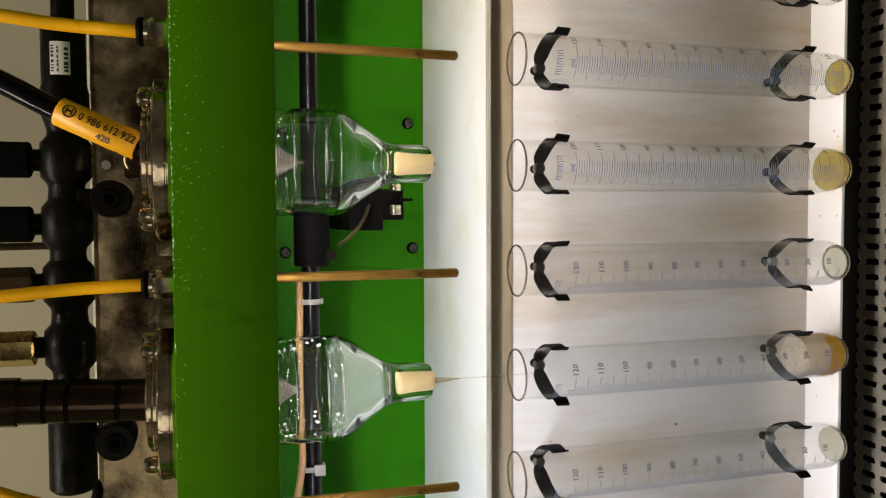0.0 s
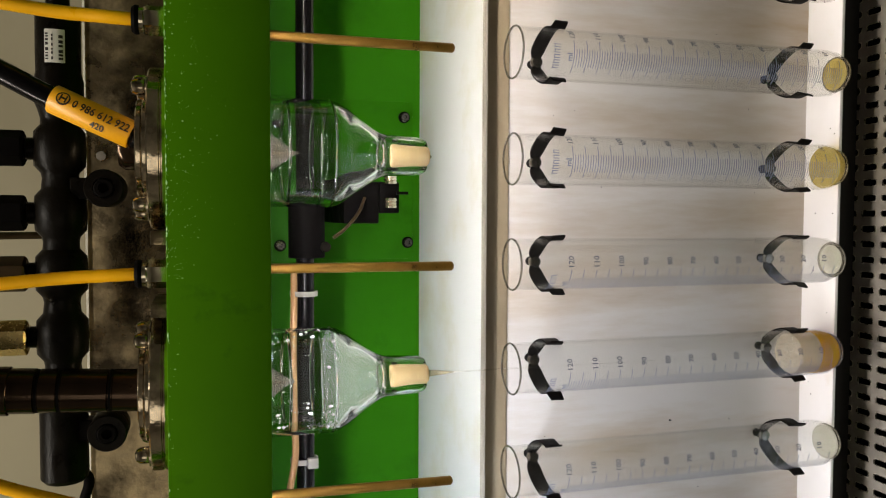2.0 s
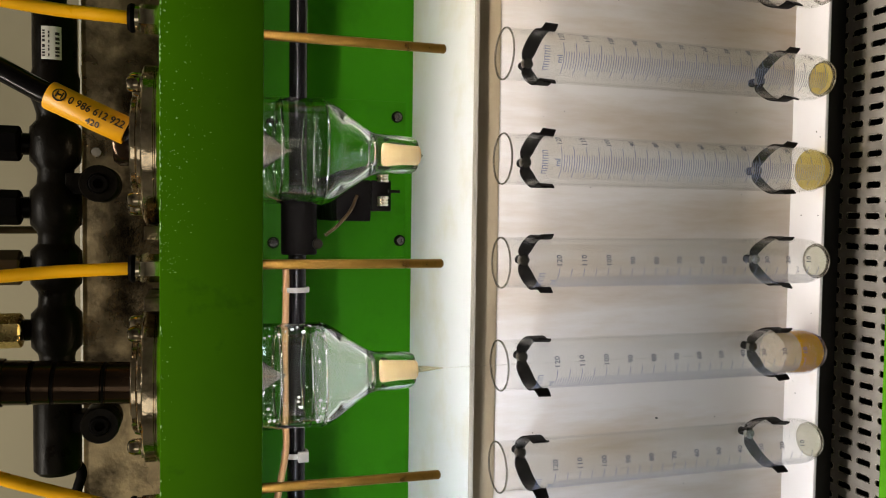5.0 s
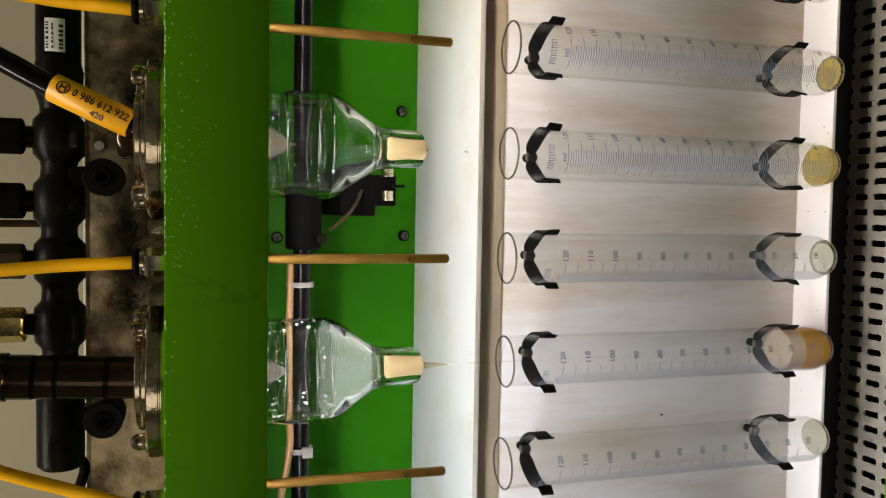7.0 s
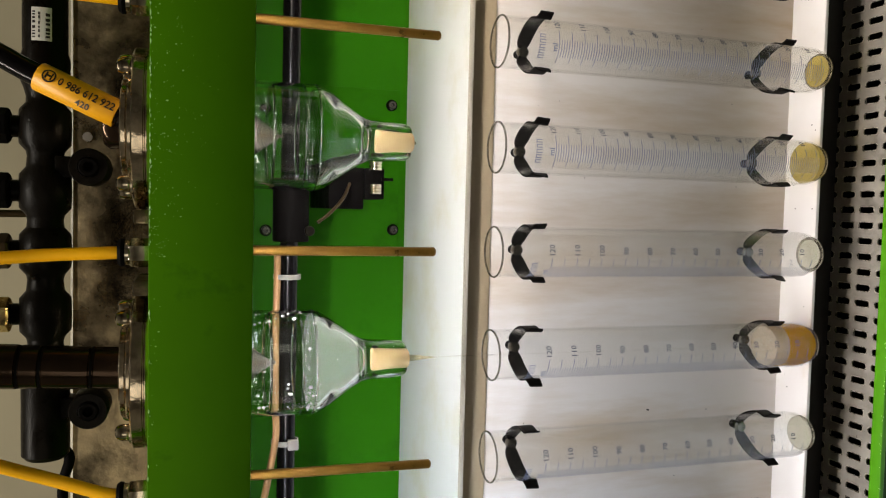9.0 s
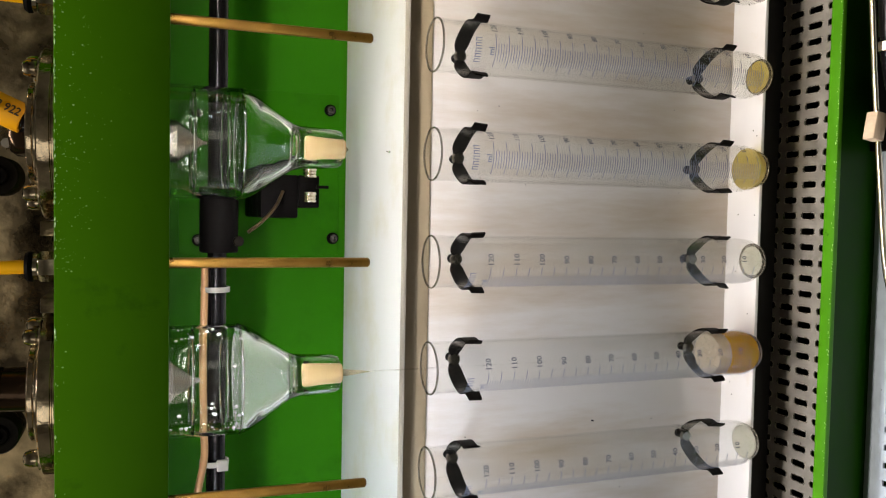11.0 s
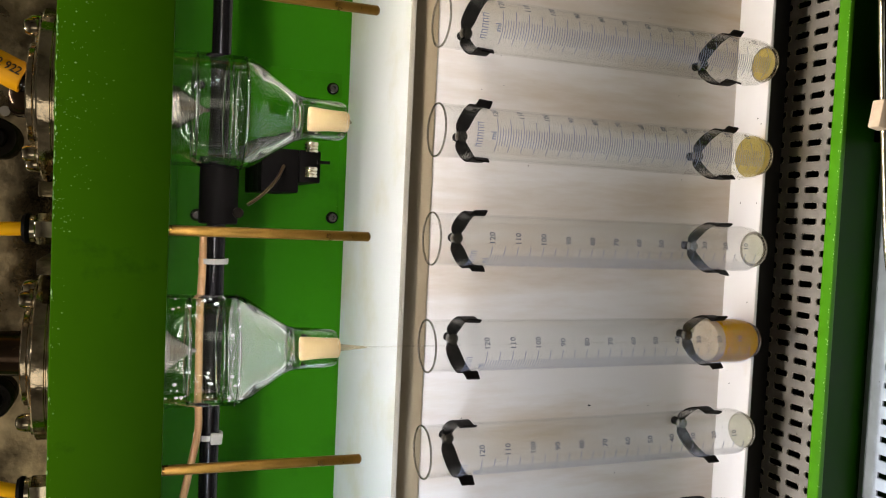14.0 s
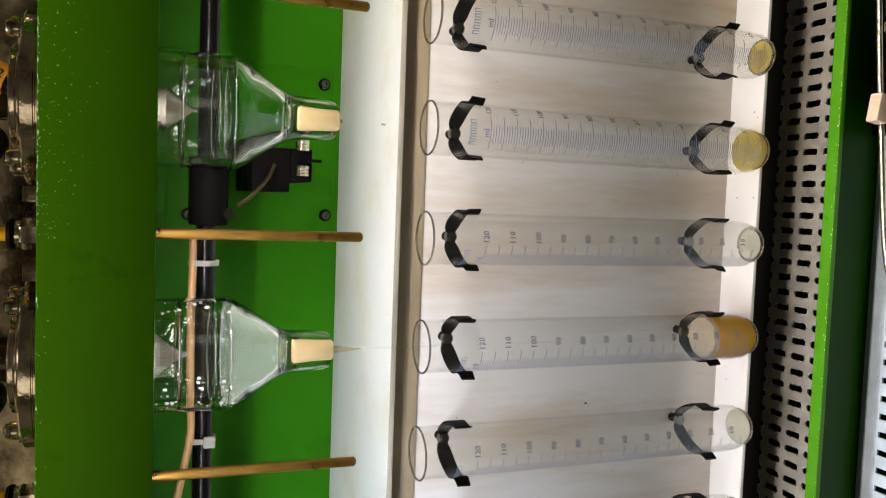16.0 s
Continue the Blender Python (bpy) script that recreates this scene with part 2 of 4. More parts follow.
# ---- mesh helpers ----
def box(bm, x0, x1, y0, y1, z0, z1, bevel=0.0):
    r = bmesh.ops.create_cube(bm, size=1)
    for v in r["verts"]:
        v.co = Vector(((x0 + x1) / 2 + v.co.x * (x1 - x0), (y0 + y1) / 2 + v.co.y * (y1 - y0), (z0 + z1) / 2 + v.co.z * (z1 - z0)))
    if bevel:
        es = list({e for v in r["verts"] for e in v.link_edges})
        bmesh.ops.bevel(bm, geom=es, offset=bevel, segments=2, profile=0.6, affect="EDGES")
    return bm


def boxed(*a, bevel=0.0):
    return box(bmesh.new(), *a, bevel=bevel)


def spin(bm, profile, at=(0, 0, 0), axis=(0, 0, 1), seg=32, close=False):
    """A turned shape: profile of (radius, height) along an axis."""
    turn = Vector((0, 0, 1)).rotation_difference(Vector(axis)).to_matrix()
    rings = []
    for r, h in profile:
        if r < 1e-7:
            rings.append([bm.verts.new(Vector(at) + turn @ Vector((0, 0, h)))])
        else:
            rings.append([bm.verts.new(Vector(at) + turn @ Vector((r * math.cos(a), r * math.sin(a), h))) for a in (2 * math.pi * k / seg for k in range(seg))])
    pairs = list(zip(rings, rings[1:])) + ([(rings[-1], rings[0])] if close else [])
    for a, b in pairs:
        for k in range(seg):
            j = (k + 1) % seg
            if len(a) == 1 and len(b) == 1:
                continue
            if len(a) == 1:
                bm.faces.new((a[0], b[j], b[k]))
            elif len(b) == 1:
                bm.faces.new((a[k], a[j], b[0]))
            else:
                bm.faces.new((a[k], a[j], b[j], b[k]))
    return bm


def turned(profile, at=(0, 0, 0), axis=(0, 0, 1), seg=32, close=False):
    return spin(bmesh.new(), profile, at, axis, seg, close)


def rod_profile(r, z0, z1, c=0.0006):
    return [(0, z0), (r - c, z0), (r, z0 + c), (r, z1 - c), (r - c, z1), (0, z1)]


def smooth_path(pts, n=8):
    out = []
    p = [Vector(q) for q in pts]
    p = [2 * p[0] - p[1], *p, 2 * p[-1] - p[-2]]
    for i in range(1, len(p) - 2):
        for k in range(n):
            t = k / n
            a, b, c, d = p[i - 1], p[i], p[i + 1], p[i + 2]
            out.append(0.5 * (2 * b + (c - a) * t + (2 * a - 5 * b + 4 * c - d) * t * t + (3 * b - a - 3 * c + d) * t ** 3))
    out.append(p[-2])
    return out


def hose(pts, r, seg=14, n=8):
    bm = bmesh.new()
    line = smooth_path(pts, n)
    rings, side = [], None
    for i, q in enumerate(line):
        d = (line[min(i + 1, len(line) - 1)] - line[max(i - 1, 0)]).normalized()
        side = (side - d * side.dot(d)).normalized() if side else d.orthogonal().normalized()
        up = d.cross(side)
        rr = r(i / (len(line) - 1)) if callable(r) else r
        rings.append([bm.verts.new(q + rr * (math.cos(a) * side + math.sin(a) * up)) for a in (2 * math.pi * k / seg for k in range(seg))])
    for a, b in zip(rings, rings[1:]):
        for k in range(seg):
            bm.faces.new((a[k], a[(k + 1) % seg], b[(k + 1) % seg], b[k]))
    bm.faces.new(rings[0][::-1])
    bm.faces.new(rings[-1])
    return bm


def mesh_of(name, bm, material, flat=False):
    bmesh.ops.recalc_face_normals(bm, faces=bm.faces)
    me = bpy.data.meshes.new(name)
    bm.to_mesh(me)
    bm.free()
    me.materials.append(material)
    if not flat:
        me.shade_smooth()
        me.set_sharp_from_angle(angle=radians(38))
    return me


def part(name, bm, material, parent=None, label="", flat=False):
    ob = new(name, mesh_of(name, bm, material, flat))
    ob.parent = parent
    return tagged(ob, label)


def thing(name, label, category, at=(0, 0, 0), group="", kind=""):
    ob = new(name)
    ob.empty_display_size = 0.01
    ob.location = at
    return tagged(ob, label, category, group, kind)


def letters(text, size):
    """Flat letter outlines of the built-in font as (vertices, faces), centred."""
    cu = bpy.data.curves.new("letters", "FONT")
    cu.offset = 0.02 * size
    cu.body, cu.size, cu.align_x, cu.align_y, cu.resolution_u = text, size, "CENTER", "CENTER", 2
    ob = new("letters", cu)
    me = bpy.data.meshes.new_from_object(ob.evaluated_get(bpy.context.evaluated_depsgraph_get()))
    got = [tuple(v.co) for v in me.vertices], [tuple(p.vertices) for p in me.polygons]
    bpy.data.objects.remove(ob)
    bpy.data.curves.remove(cu)
    bpy.data.meshes.remove(me)
    return got


def add_faces(bm, got, place):
    vs = [bm.verts.new(place(x, y)) for x, y, _ in got[0]]
    for f in got[1]:
        try:
            bm.faces.new([vs[i] for i in f])
        except ValueError:
            pass


# ---- setting: the room round the bench ----
def room():
    for name, b, m in (("floor", (-3, 3, -3, 2, -0.1, 0.0), ROOMFLOOR), ("ceiling", (-3, 3, -3, 2, 2.7, 2.8), ROOMWALL),
                       ("wall_north", (-3, 3, 2.0, 2.1, 0, 2.7), ROOMWALL), ("wall_south", (-3, 3, -3.1, -3.0, 0, 2.7), ROOMWALL),
                       ("wall_west", (-3.1, -3.0, -3, 2, 0, 2.7), ROOMWALL), ("wall_east", (3.0, 3.1, -3, 2, 0, 2.7), ROOMWALL)):
        tagged(part(name, boxed(*b), m, flat=True), kind="structure")


room()


# ---- the bench: cabinet, walls, shelf, measuring panel, tray, rails ----
def cabinet():
    c = thing("test_bench_cabinet", "green painted steel cabinet of the injector test bench", "test bench", kind="structure")
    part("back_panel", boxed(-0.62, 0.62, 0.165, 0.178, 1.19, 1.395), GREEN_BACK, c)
    part("upper_back_panel", boxed(-0.62, 0.62, 0.30, 0.315, 1.36, 1.95), WALLM, c, "grey-beige painted upper back panel")
    part("ceiling_panel", boxed(-0.62, 0.62, 0.1785, 0.2995, 1.362, 1.378), WALLM, c)
    for s in (-1, 1):
        part("side_panel", boxed(*sorted((s * 0.6205, s * 0.64)), -0.05, 0.32, 0.0, 1.95), GREEN, c)
    part("lower_body", boxed(-0.62, 0.62, -0.04, 0.32, 0.0, 0.80, bevel=0.004), GREEN, c)
    # Sump surfaces carry their shade in a near-black colour.
    part("sump_back", boxed(-0.62, 0.62, 0.12, 0.13, 0.80, 1.18), SHADEVOID, c, "sump wall, deep shade put into its colour")
    part("sump_floor", boxed(-0.62, 0.62, -0.04, 0.12, 0.802, 0.83), SHADEVOID, c, "sump floor, deep shade put into its colour")
    return c


def cover_plate():
    p = thing("cover_plate", "small green painted cover plate screwed to the back panel", "cover plate", (0.057, 0.1642, 1.272))
    part("plate", boxed(-0.062, 0.062, -0.0004, 0.001, -0.056, 0.062, bevel=0.0002), GREEN_BACK, p)
    for x, z in ((0.050, -0.049), (-0.049, -0.052), (-0.051, 0.048), (0.047, 0.049)):
        s = part("screw", turned([(0, 0), (0.0030, 0), (0.0034, 0.0008), (0.0034, 0.003), (0.0028, 0.0036), (0.0017, 0.0036), (0.0017, 0.0016), (0, 0.0016)], (x, -0.0004, z), (0, -1, 0), 16), DULLSTEEL, p, "socket head screw")
        part("washer", turned([(0.0034, 0), (0.0046, 0), (0.0046, 0.0009), (0.0034, 0.0009)], (x, -0.0004, z), (0, -1, 0), 20, True), BLACK, s)


def shelf():
    bm = bmesh.new()
    y0, z0, y1, z1 = 0.0283, 1.206, 0.1646, 1.2100
    prof = [(y0, z0), (y1, z1), (y1, z1 - 0.002), (y0 + 0.003, z0 - 0.0022)]
    a = [bm.verts.new((-0.62, y, z)) for y, z in prof]
    b = [bm.verts.new((0.62, y, z)) for y, z in prof]
    for k in range(4):
        bm.faces.new((a[k], a[(k + 1) % 4], b[(k + 1) % 4], b[k]))
    bm.faces.new(a), bm.faces.new(b[::-1])
    ob = tagged(part("drip_shelf", bm, SHELFW), "white enamelled drip shelf with yellowish fuel stains", "shelf", kind="structure")
    part("front_lip", boxed(-0.62, 0.62, 0.0272, 0.0290, 1.2026, 1.2058, bevel=0.0004), LIP, ob, "grey-brown metal front lip")


def measuring_panel():
    c = thing("measuring_panel", "white enamelled measuring panel with bottom ledge, fuel stains, painted tube shade", "panel", kind="structure")
    part("panel", boxed(-0.62, 0.62, 0.0332, 0.0348, 0.9505, 1.2035, bevel=0.0005), WHITE, c)
    part("trim", boxed(-0.62, 0.62, 0.0327, 0.0331, 1.1860, 1.2008, bevel=0.0001), TRIM, c, "tan stained trim strip")
    part("groove", boxed(-0.62, 0.62, 0.0325, 0.0331, 1.2010, 1.2034), DARKTRIM, c, "dark dirty groove over the trim")
    # Ledge coloured lighter than the panel to stand in for light from above.
    part("ledge", boxed(-0.62, 0.62, 0.0012, 0.0349, 0.949, 0.9516, bevel=0.0007), LEDGEW_LIT, c, "white ledge, stronger light put into its paler colour")
    # Black skirt: the shade under the ledge, put into its colour.
    part("skirt", boxed(-0.62, 0.62, 0.0262, 0.0282, 0.9124, 0.9488), SHADEVOID, c, "skirt under the ledge, shade put into its black colour")
    rnd = random.Random(5)
    spots = bmesh.new()
    for x, z, w, h in [(-0.114, 1.062, 0.0014, 0.0007)] + [(rnd.uniform(-0.2, 0.2), rnd.uniform(0.97, 1.17), rnd.uniform(0.0002, 0.0005), rnd.uniform(0.0002, 0.0005)) for _ in range(26)]:
        bmesh.ops.create_icosphere(spots, subdivisions=1, radius=1, matrix=Matrix.Translation((x, 0.0331, z)) @ Matrix.Rotation(rnd.random() * 3, 4, "Y") @ Matrix.Diagonal((w, 0.0003, h, 1)))
    for _ in range(22):
        w = rnd.uniform(0.0003, 0.0007)
        bmesh.ops.create_icosphere(spots, subdivisions=1, radius=1, matrix=Matrix.Translation((rnd.uniform(-0.2, 0.2), rnd.uniform(0.005, 0.03), 0.9516)) @ Matrix.Diagonal((w, w, 0.0002, 1)))
    tagged(part("specks", spots, SPECK, c), kind="stuff")


def grid_sheet(xs, ys, holes, z0, z1):
    """A sheet with slots through it: cell (i, j) of the grid is left open when holes says so."""
    bm = bmesh.new()
    cache = {}

    def v(i, j, k):
        key = (i, j, k)
        if key not in cache:
            cache[key] = bm.verts.new((xs[i], ys[j], (z0, z1)[k]))
        return cache[key]
    nx, ny = len(xs) - 1, len(ys) - 1
    solid = lambda i, j: 0 <= i < nx and 0 <= j < ny and not holes(i, j)
    for i in range(nx):
        for j in range(ny):
            if not solid(i, j):
                continue
            bm.faces.new((v(i, j, 1), v(i + 1, j, 1), v(i + 1, j + 1, 1), v(i, j + 1, 1)))
            bm.faces.new((v(i, j, 0), v(i, j + 1, 0), v(i + 1, j + 1, 0), v(i + 1, j, 0)))
            for di, dj, a, b in ((-1, 0, (i, j + 1), (i, j)), (1, 0, (i + 1, j), (i + 1, j + 1)), (0, -1, (i, j), (i + 1, j)), (0, 1, (i + 1, j + 1), (i, j + 1))):
                if not solid(i + di, j + dj):
                    bm.faces.new((v(*a, 0), v(*b, 0), v(*b, 1), v(*a, 1)))
    return bm


def slots(first, pitch, width, n):
    """Grid lines for n slots: solid, slot, solid, slot, ..., solid; odd cells are slots."""
    out = [first - pitch]
    for k in range(n):
        out += [first + k * pitch, first + k * pitch + width]
    return out + [out[-1] + pitch * 0.6]


def slot_rims(xs, ys):
    """The punched edge round each slot, highlight in its colour: a thin raised frame with clipped corners."""
    bm = bmesh.new()
    for i in range(1, len(xs) - 1, 2):
        for j in range(1, len(ys) - 1, 2):
            x0, x1, y0, y1 = xs[i], xs[i + 1], ys[j], ys[j + 1]
            loops = []
            for g, z, c in ((0.00045, -0.0001, 0.0009), (0.00028, 0.00028, 0.0010), (-0.00010, 0.00024, 0.0012), (-0.00012, -0.0005, 0.0012)):
                a, b, d, e = x0 - g, x1 + g, y0 - g, y1 + g
                loops.append([bm.verts.new((x, y, z)) for x, y in ((a + c, d), (b - c, d), (b, d + c), (b, e - c), (b - c, e), (a + c, e), (a, e - c), (a, d + c))])
            for p, q in zip(loops, loops[1:]):
                for k in range(8):
                    bm.faces.new((p[k], p[(k + 1) % 8], q[(k + 1) % 8], q[k]))
    return bm


def trays():
    xs = slots(-0.0013 - 0.0023 - 27 * 0.01122, 0.01122, 0.0046, 54)
    ys = slots(-0.0274, 0.0171, 0.0124, 7)
    ys[0] = -0.0300
    t = thing("drip_tray", "perforated grey galvanised drip tray with slots, oily in places", "drip tray", (0, 0, 0.912))
    part("sheet", grid_sheet(xs, ys, lambda i, j: i % 2 and j % 2, -0.0012, 0.0), GREYSHEET, t, flat=True)
    tagged(part("slot_rims", slot_rims(xs, ys), RIM_HIGHLIGHT, t, "punched slot edges, highlight put into a paler colour"), kind="stuff")
    part("end_sheet", boxed(xs[-1] + 0.0002, 0.62, ys[0], ys[-1], -0.0014, 0.0), GREYSHEET, t)
    part("end_sheet", boxed(-0.62, xs[0] - 0.0002, ys[0], ys[-1], -0.0014, 0.0), GREYSHEET, t)
    xs = slots(-0.1035 - 0.0021 - 17 * 0.0127, 0.0127, 0.0042, 40)
    ys = [-0.30, -0.178, -0.164, -0.142, -0.128, -0.106, -0.092, -0.070, -0.056, -0.0385, -0.0235]
    t = thing("front_tray", "pale grey slotted sheet metal tray before the green rail", "tray", (0, 0, 0.870))
    part("sheet", grid_sheet(xs, ys, lambda i, j: i % 2 and j in (1, 3, 5, 8), -0.0016, 0.0), BLUESHEET, t, flat=True)
    # Well coloured near black for the shade below the slots.
    part("tray_well", boxed(-0.62, 0.62, -0.30, -0.0425, -0.05, -0.03), SHADEVOID, t, "well under the slots, shade put into its dark colour")


def fleck(bm, x, y, z, sx, sy, sz):
    """One small chip: a flattened eight-faced grain."""
    v = [bm.verts.new((x + dx * sx, y + dy * sy, z + dz * sz)) for dx, dy, dz in ((1, 0, 0), (-1, 0, 0), (0, 1, 0), (0, -1, 0), (0, 0, 1), (0, 0, -1))]
    for i, j, k in ((0, 2, 4), (2, 1, 4), (1, 3, 4), (3, 0, 4), (2, 0, 5), (1, 2, 5), (3, 1, 5), (0, 3, 5)):
        bm.faces.new((v[i], v[j], v[k]))


def green_rails():
    r = thing("lower_rail", "bright green steel rail with chipped top edge before the drip tray", "rail", (0, -0.0293, 0.924))
    bm = bmesh.new()
    box(bm, -0.62, 0.62, -0.0092, 0.0, -0.0040, 0.0, bevel=0.0008)
    part("top_bar", bm, GREEN_RAIL, r)
    # Fascia under the bar, coloured dark to stand in for its shade.
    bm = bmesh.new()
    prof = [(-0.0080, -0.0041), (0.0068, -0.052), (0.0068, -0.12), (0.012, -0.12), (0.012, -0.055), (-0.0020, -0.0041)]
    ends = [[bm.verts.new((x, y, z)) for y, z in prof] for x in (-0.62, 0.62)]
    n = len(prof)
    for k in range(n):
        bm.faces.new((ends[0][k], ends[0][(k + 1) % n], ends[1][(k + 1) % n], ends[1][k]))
    part("fascia", bm, GREEN_FASCIA_SHADE, r, "green fascia sloping back under the bar, shade put into its colour", flat=True)
    rnd = random.Random(8)
    chips = bmesh.new()
    for _ in range(120):
        fleck(chips, rnd.uniform(-0.22, 0.22), -0.0085 + rnd.gauss(0, 0.0005), 0.0, rnd.uniform(0.0002, 0.0009), rnd.uniform(0.00015, 0.00035), 0.00015)
    tagged(part("paint_chips", chips, CHIP, r), kind="stuff")
    b = thing("green_beam", "dark green painted steel beam carrying jars and injectors", "beam", (0, -0.060, 1.3922))
    part("front_plate", boxed(-0.62, 0.62, 0.0, 0.005, -0.0477, 0.0, bevel=0.0008), GREEN, b)
    part("top_plate", boxed(-0.62, 0.62, 0.0051, 0.128, -0.005, -0.0006), GREEN, b)
    chips = bmesh.new()
    for k in range(420):
        x = rnd.uniform(-0.20, 0.20) if k % 4 == 0 else rnd.uniform(0.0, 0.20)
        reach = 0.004 + 0.010 * max(0.0, min(1.0, (x + 0.03) / 0.12))
        s = rnd.choice((0.00009, 0.00012, 0.00017, 0.00028)) * rnd.uniform(0.7, 1.3)
        fleck(chips, x, 0.0, -min(0.03, abs(rnd.gauss(0, reach))) - 0.0006, s, 0.00010, s * rnd.uniform(0.7, 1.9))
    x = -0.25
    while x < 0.25:
        w = rnd.uniform(0.0003, 0.0022)
        fleck(chips, x, 0.0001, -0.0003 - rnd.uniform(0, 0.0006), w * 0.8, 0.0003, rnd.uniform(0.0002, 0.0006))
        x += w + rnd.expovariate(1 / (0.0012 if x > -0.02 else 0.016))
    tagged(part("paint_chips", chips, CHIP, b), kind="stuff")
    l = thing("led_strip", "slim strip of white light diodes under the beam", "led strip", (0, -0.0548, 1.3465))
    part("strip", boxed(-0.45, 0.45, 0.0002, 0.009, -0.0008, 0.0008), PAPER, l)
    for k in range(60):
        part("diode", boxed(-0.445 + k * 0.015, -0.441 + k * 0.015, 0.002, 0.006, -0.0017, -0.0009), LEDGLOW, l)


cabinet()
cover_plate()
shelf()
measuring_panel()
trays()
green_rails()


# ---- measuring cylinders ----
PITCH, R_OUT, R_IN, FOOT, RIM = 0.064, 0.0157, 0.0149, 0.9534, 1.1962
INNER = 0.9548


def height_of(ml):
    return 0.9603 + ml * 0.001695


def on_tube(angle, z, r=R_OUT + 0.00012):
    return Vector((r * math.sin(angle), -r * math.cos(angle), z - FOOT))


def scale_marks():
    bm = bmesh.new()

    def tick(z, a0, a1, w, n=5):
        rows = [[bm.verts.new(on_tube(radians(a0 + (a1 - a0) * k / n), z + s * w / 2)) for s in (-1, 1)] for k in range(n + 1)]
        for p, q in zip(rows, rows[1:]):
            bm.faces.new((p[0], q[0], q[1], p[1]))
    for ml in range(4, 126):
        if ml % 5 == 0 and ml <= 120:
            tick(height_of(ml), -11, -84, 0.00046, 8)
        elif ml <= 120:
            tick(height_of(ml), -31, -70, 0.00041)
    return mesh_of("scale", bm, SCALEINK, True)


def numeral(text, ml, angle, size):
    bm = bmesh.new()
    add_faces(bm, letters(text, size), lambda x, y: on_tube(radians(angle) + x / R_OUT, height_of(ml) + y))
    return mesh_of("numeral", bm, NUMBERINK if text != "ml" else SCALEINK, True)


def maker_mark():
    """The maker's word as plain bars."""
    bm = bmesh.new()
    z = height_of(126.5)
    for k in range(5):
        a = radians(-48) + (k - 2) * 0.0031 / R_OUT
        for x0, x1, y0, y1 in ((-0.0011, -0.0006, -0.002, 0.002), (0.0006, 0.0011, -0.002, 0.002), (-0.0006, 0.0006, 0.0013, 0.0018)):
            vs = [bm.verts.new(on_tube(a + x / R_OUT, z + y)) for x, y in ((x0, y0), (x1, y0), (x1, y1), (x0, y1))]
            bm.faces.new(vs)
    return mesh_of("maker_mark", bm, SCALEINK, True)


def tube_body():
    f = -FOOT
    low = [(0, 0), (0.0060, 0.0002), (0.0100, 0.0015), (0.0132, 0.0050), (0.0151, 0.0100), (R_OUT, 0.0160)]
    hollow = [(R_IN, 0.0160), (0.0143, 0.0105), (0.0124, 0.0058), (0.0093, 0.0028), (0.0050, 0.0016), (0, INNER + f)]
    wall = [(R_OUT, 0.0160), (R_OUT, RIM + f), (R_OUT - 0.0007, RIM + f), (R_IN, RIM - 0.0012 + f), (R_IN, 0.0160)]
    return mesh_of("glass", turned(wall, seg=48), TUBEGLASS), mesh_of("base", turned(low + hollow, seg=48), TUBEGLASS)


def torus(r, minor, z, seg=48, n=8, tall=1.0):
    bm = bmesh.new()
    prof = [(r + minor * math.cos(2 * math.pi * k / n), z + tall * minor * math.sin(2 * math.pi * k / n)) for k in range(n)]
    return spin(bm, prof, seg=seg, close=True)


def clip_mesh(seed):
    """A spring clip: a band bent round the back of the tube, with tips that flare and twist outwards."""
    rnd = random.Random(seed)
    j = lambda q=0.0006: rnd.uniform(-q, q)
    def arm():
        return [(0.0022, 0.0256), (0.0072, 0.0224), (0.0132, 0.0138), (0.0167, 0.0040), (0.0160 + j(0.0003), -0.0030), (0.0151 + j(0.0003), -0.0058), (0.0176 + j(0.0008), -0.0102 + j(0.001))]
    right, left = arm(), [(-x, y) for x, y in arm()]
    line = smooth_path([(x, y, 0) for x, y in left[::-1] + right], 5)
    bm = bmesh.new()
    rows = []
    n = len(line) - 1
    twist = (rnd.uniform(-0.16, 0.2), rnd.uniform(-0.16, 0.2))
    for i, q in enumerate(line):
        d = (line[min(i + 1, n)] - line[max(i - 1, 0)]).normalized()
        far = abs(i / n - 0.5) * 2
        h = 0.0048 - 0.0018 * math.exp(-((far - 0.08) / 0.10) ** 2) - 0.0007 * max(0, far - 0.85) / 0.15
        a = max(0, far - 0.62) / 0.38 * twist[i > n / 2]
        out = Vector((-d.y, d.x, 0))
        up = Vector((0, 0, 1)) * math.cos(a) + out * math.sin(a) * (1 if i > n / 2 else -1)
        o = d.cross(up) * 0.0005
        lean = Vector((0, 0, -0.0006 * far * far))
        rows.append([bm.verts.new(q + lean + s * o + u * h * up) for s, u in ((-1, -1), (1, -1), (1, 1), (-1, 1))])
    for a, b in zip(rows, rows[1:]):
        for k in range(4):
            bm.faces.new((a[k], a[(k + 1) % 4], b[(k + 1) % 4], b[k]))
    bm.faces.new(rows[0]), bm.faces.new(rows[-1][::-1])
    return bm


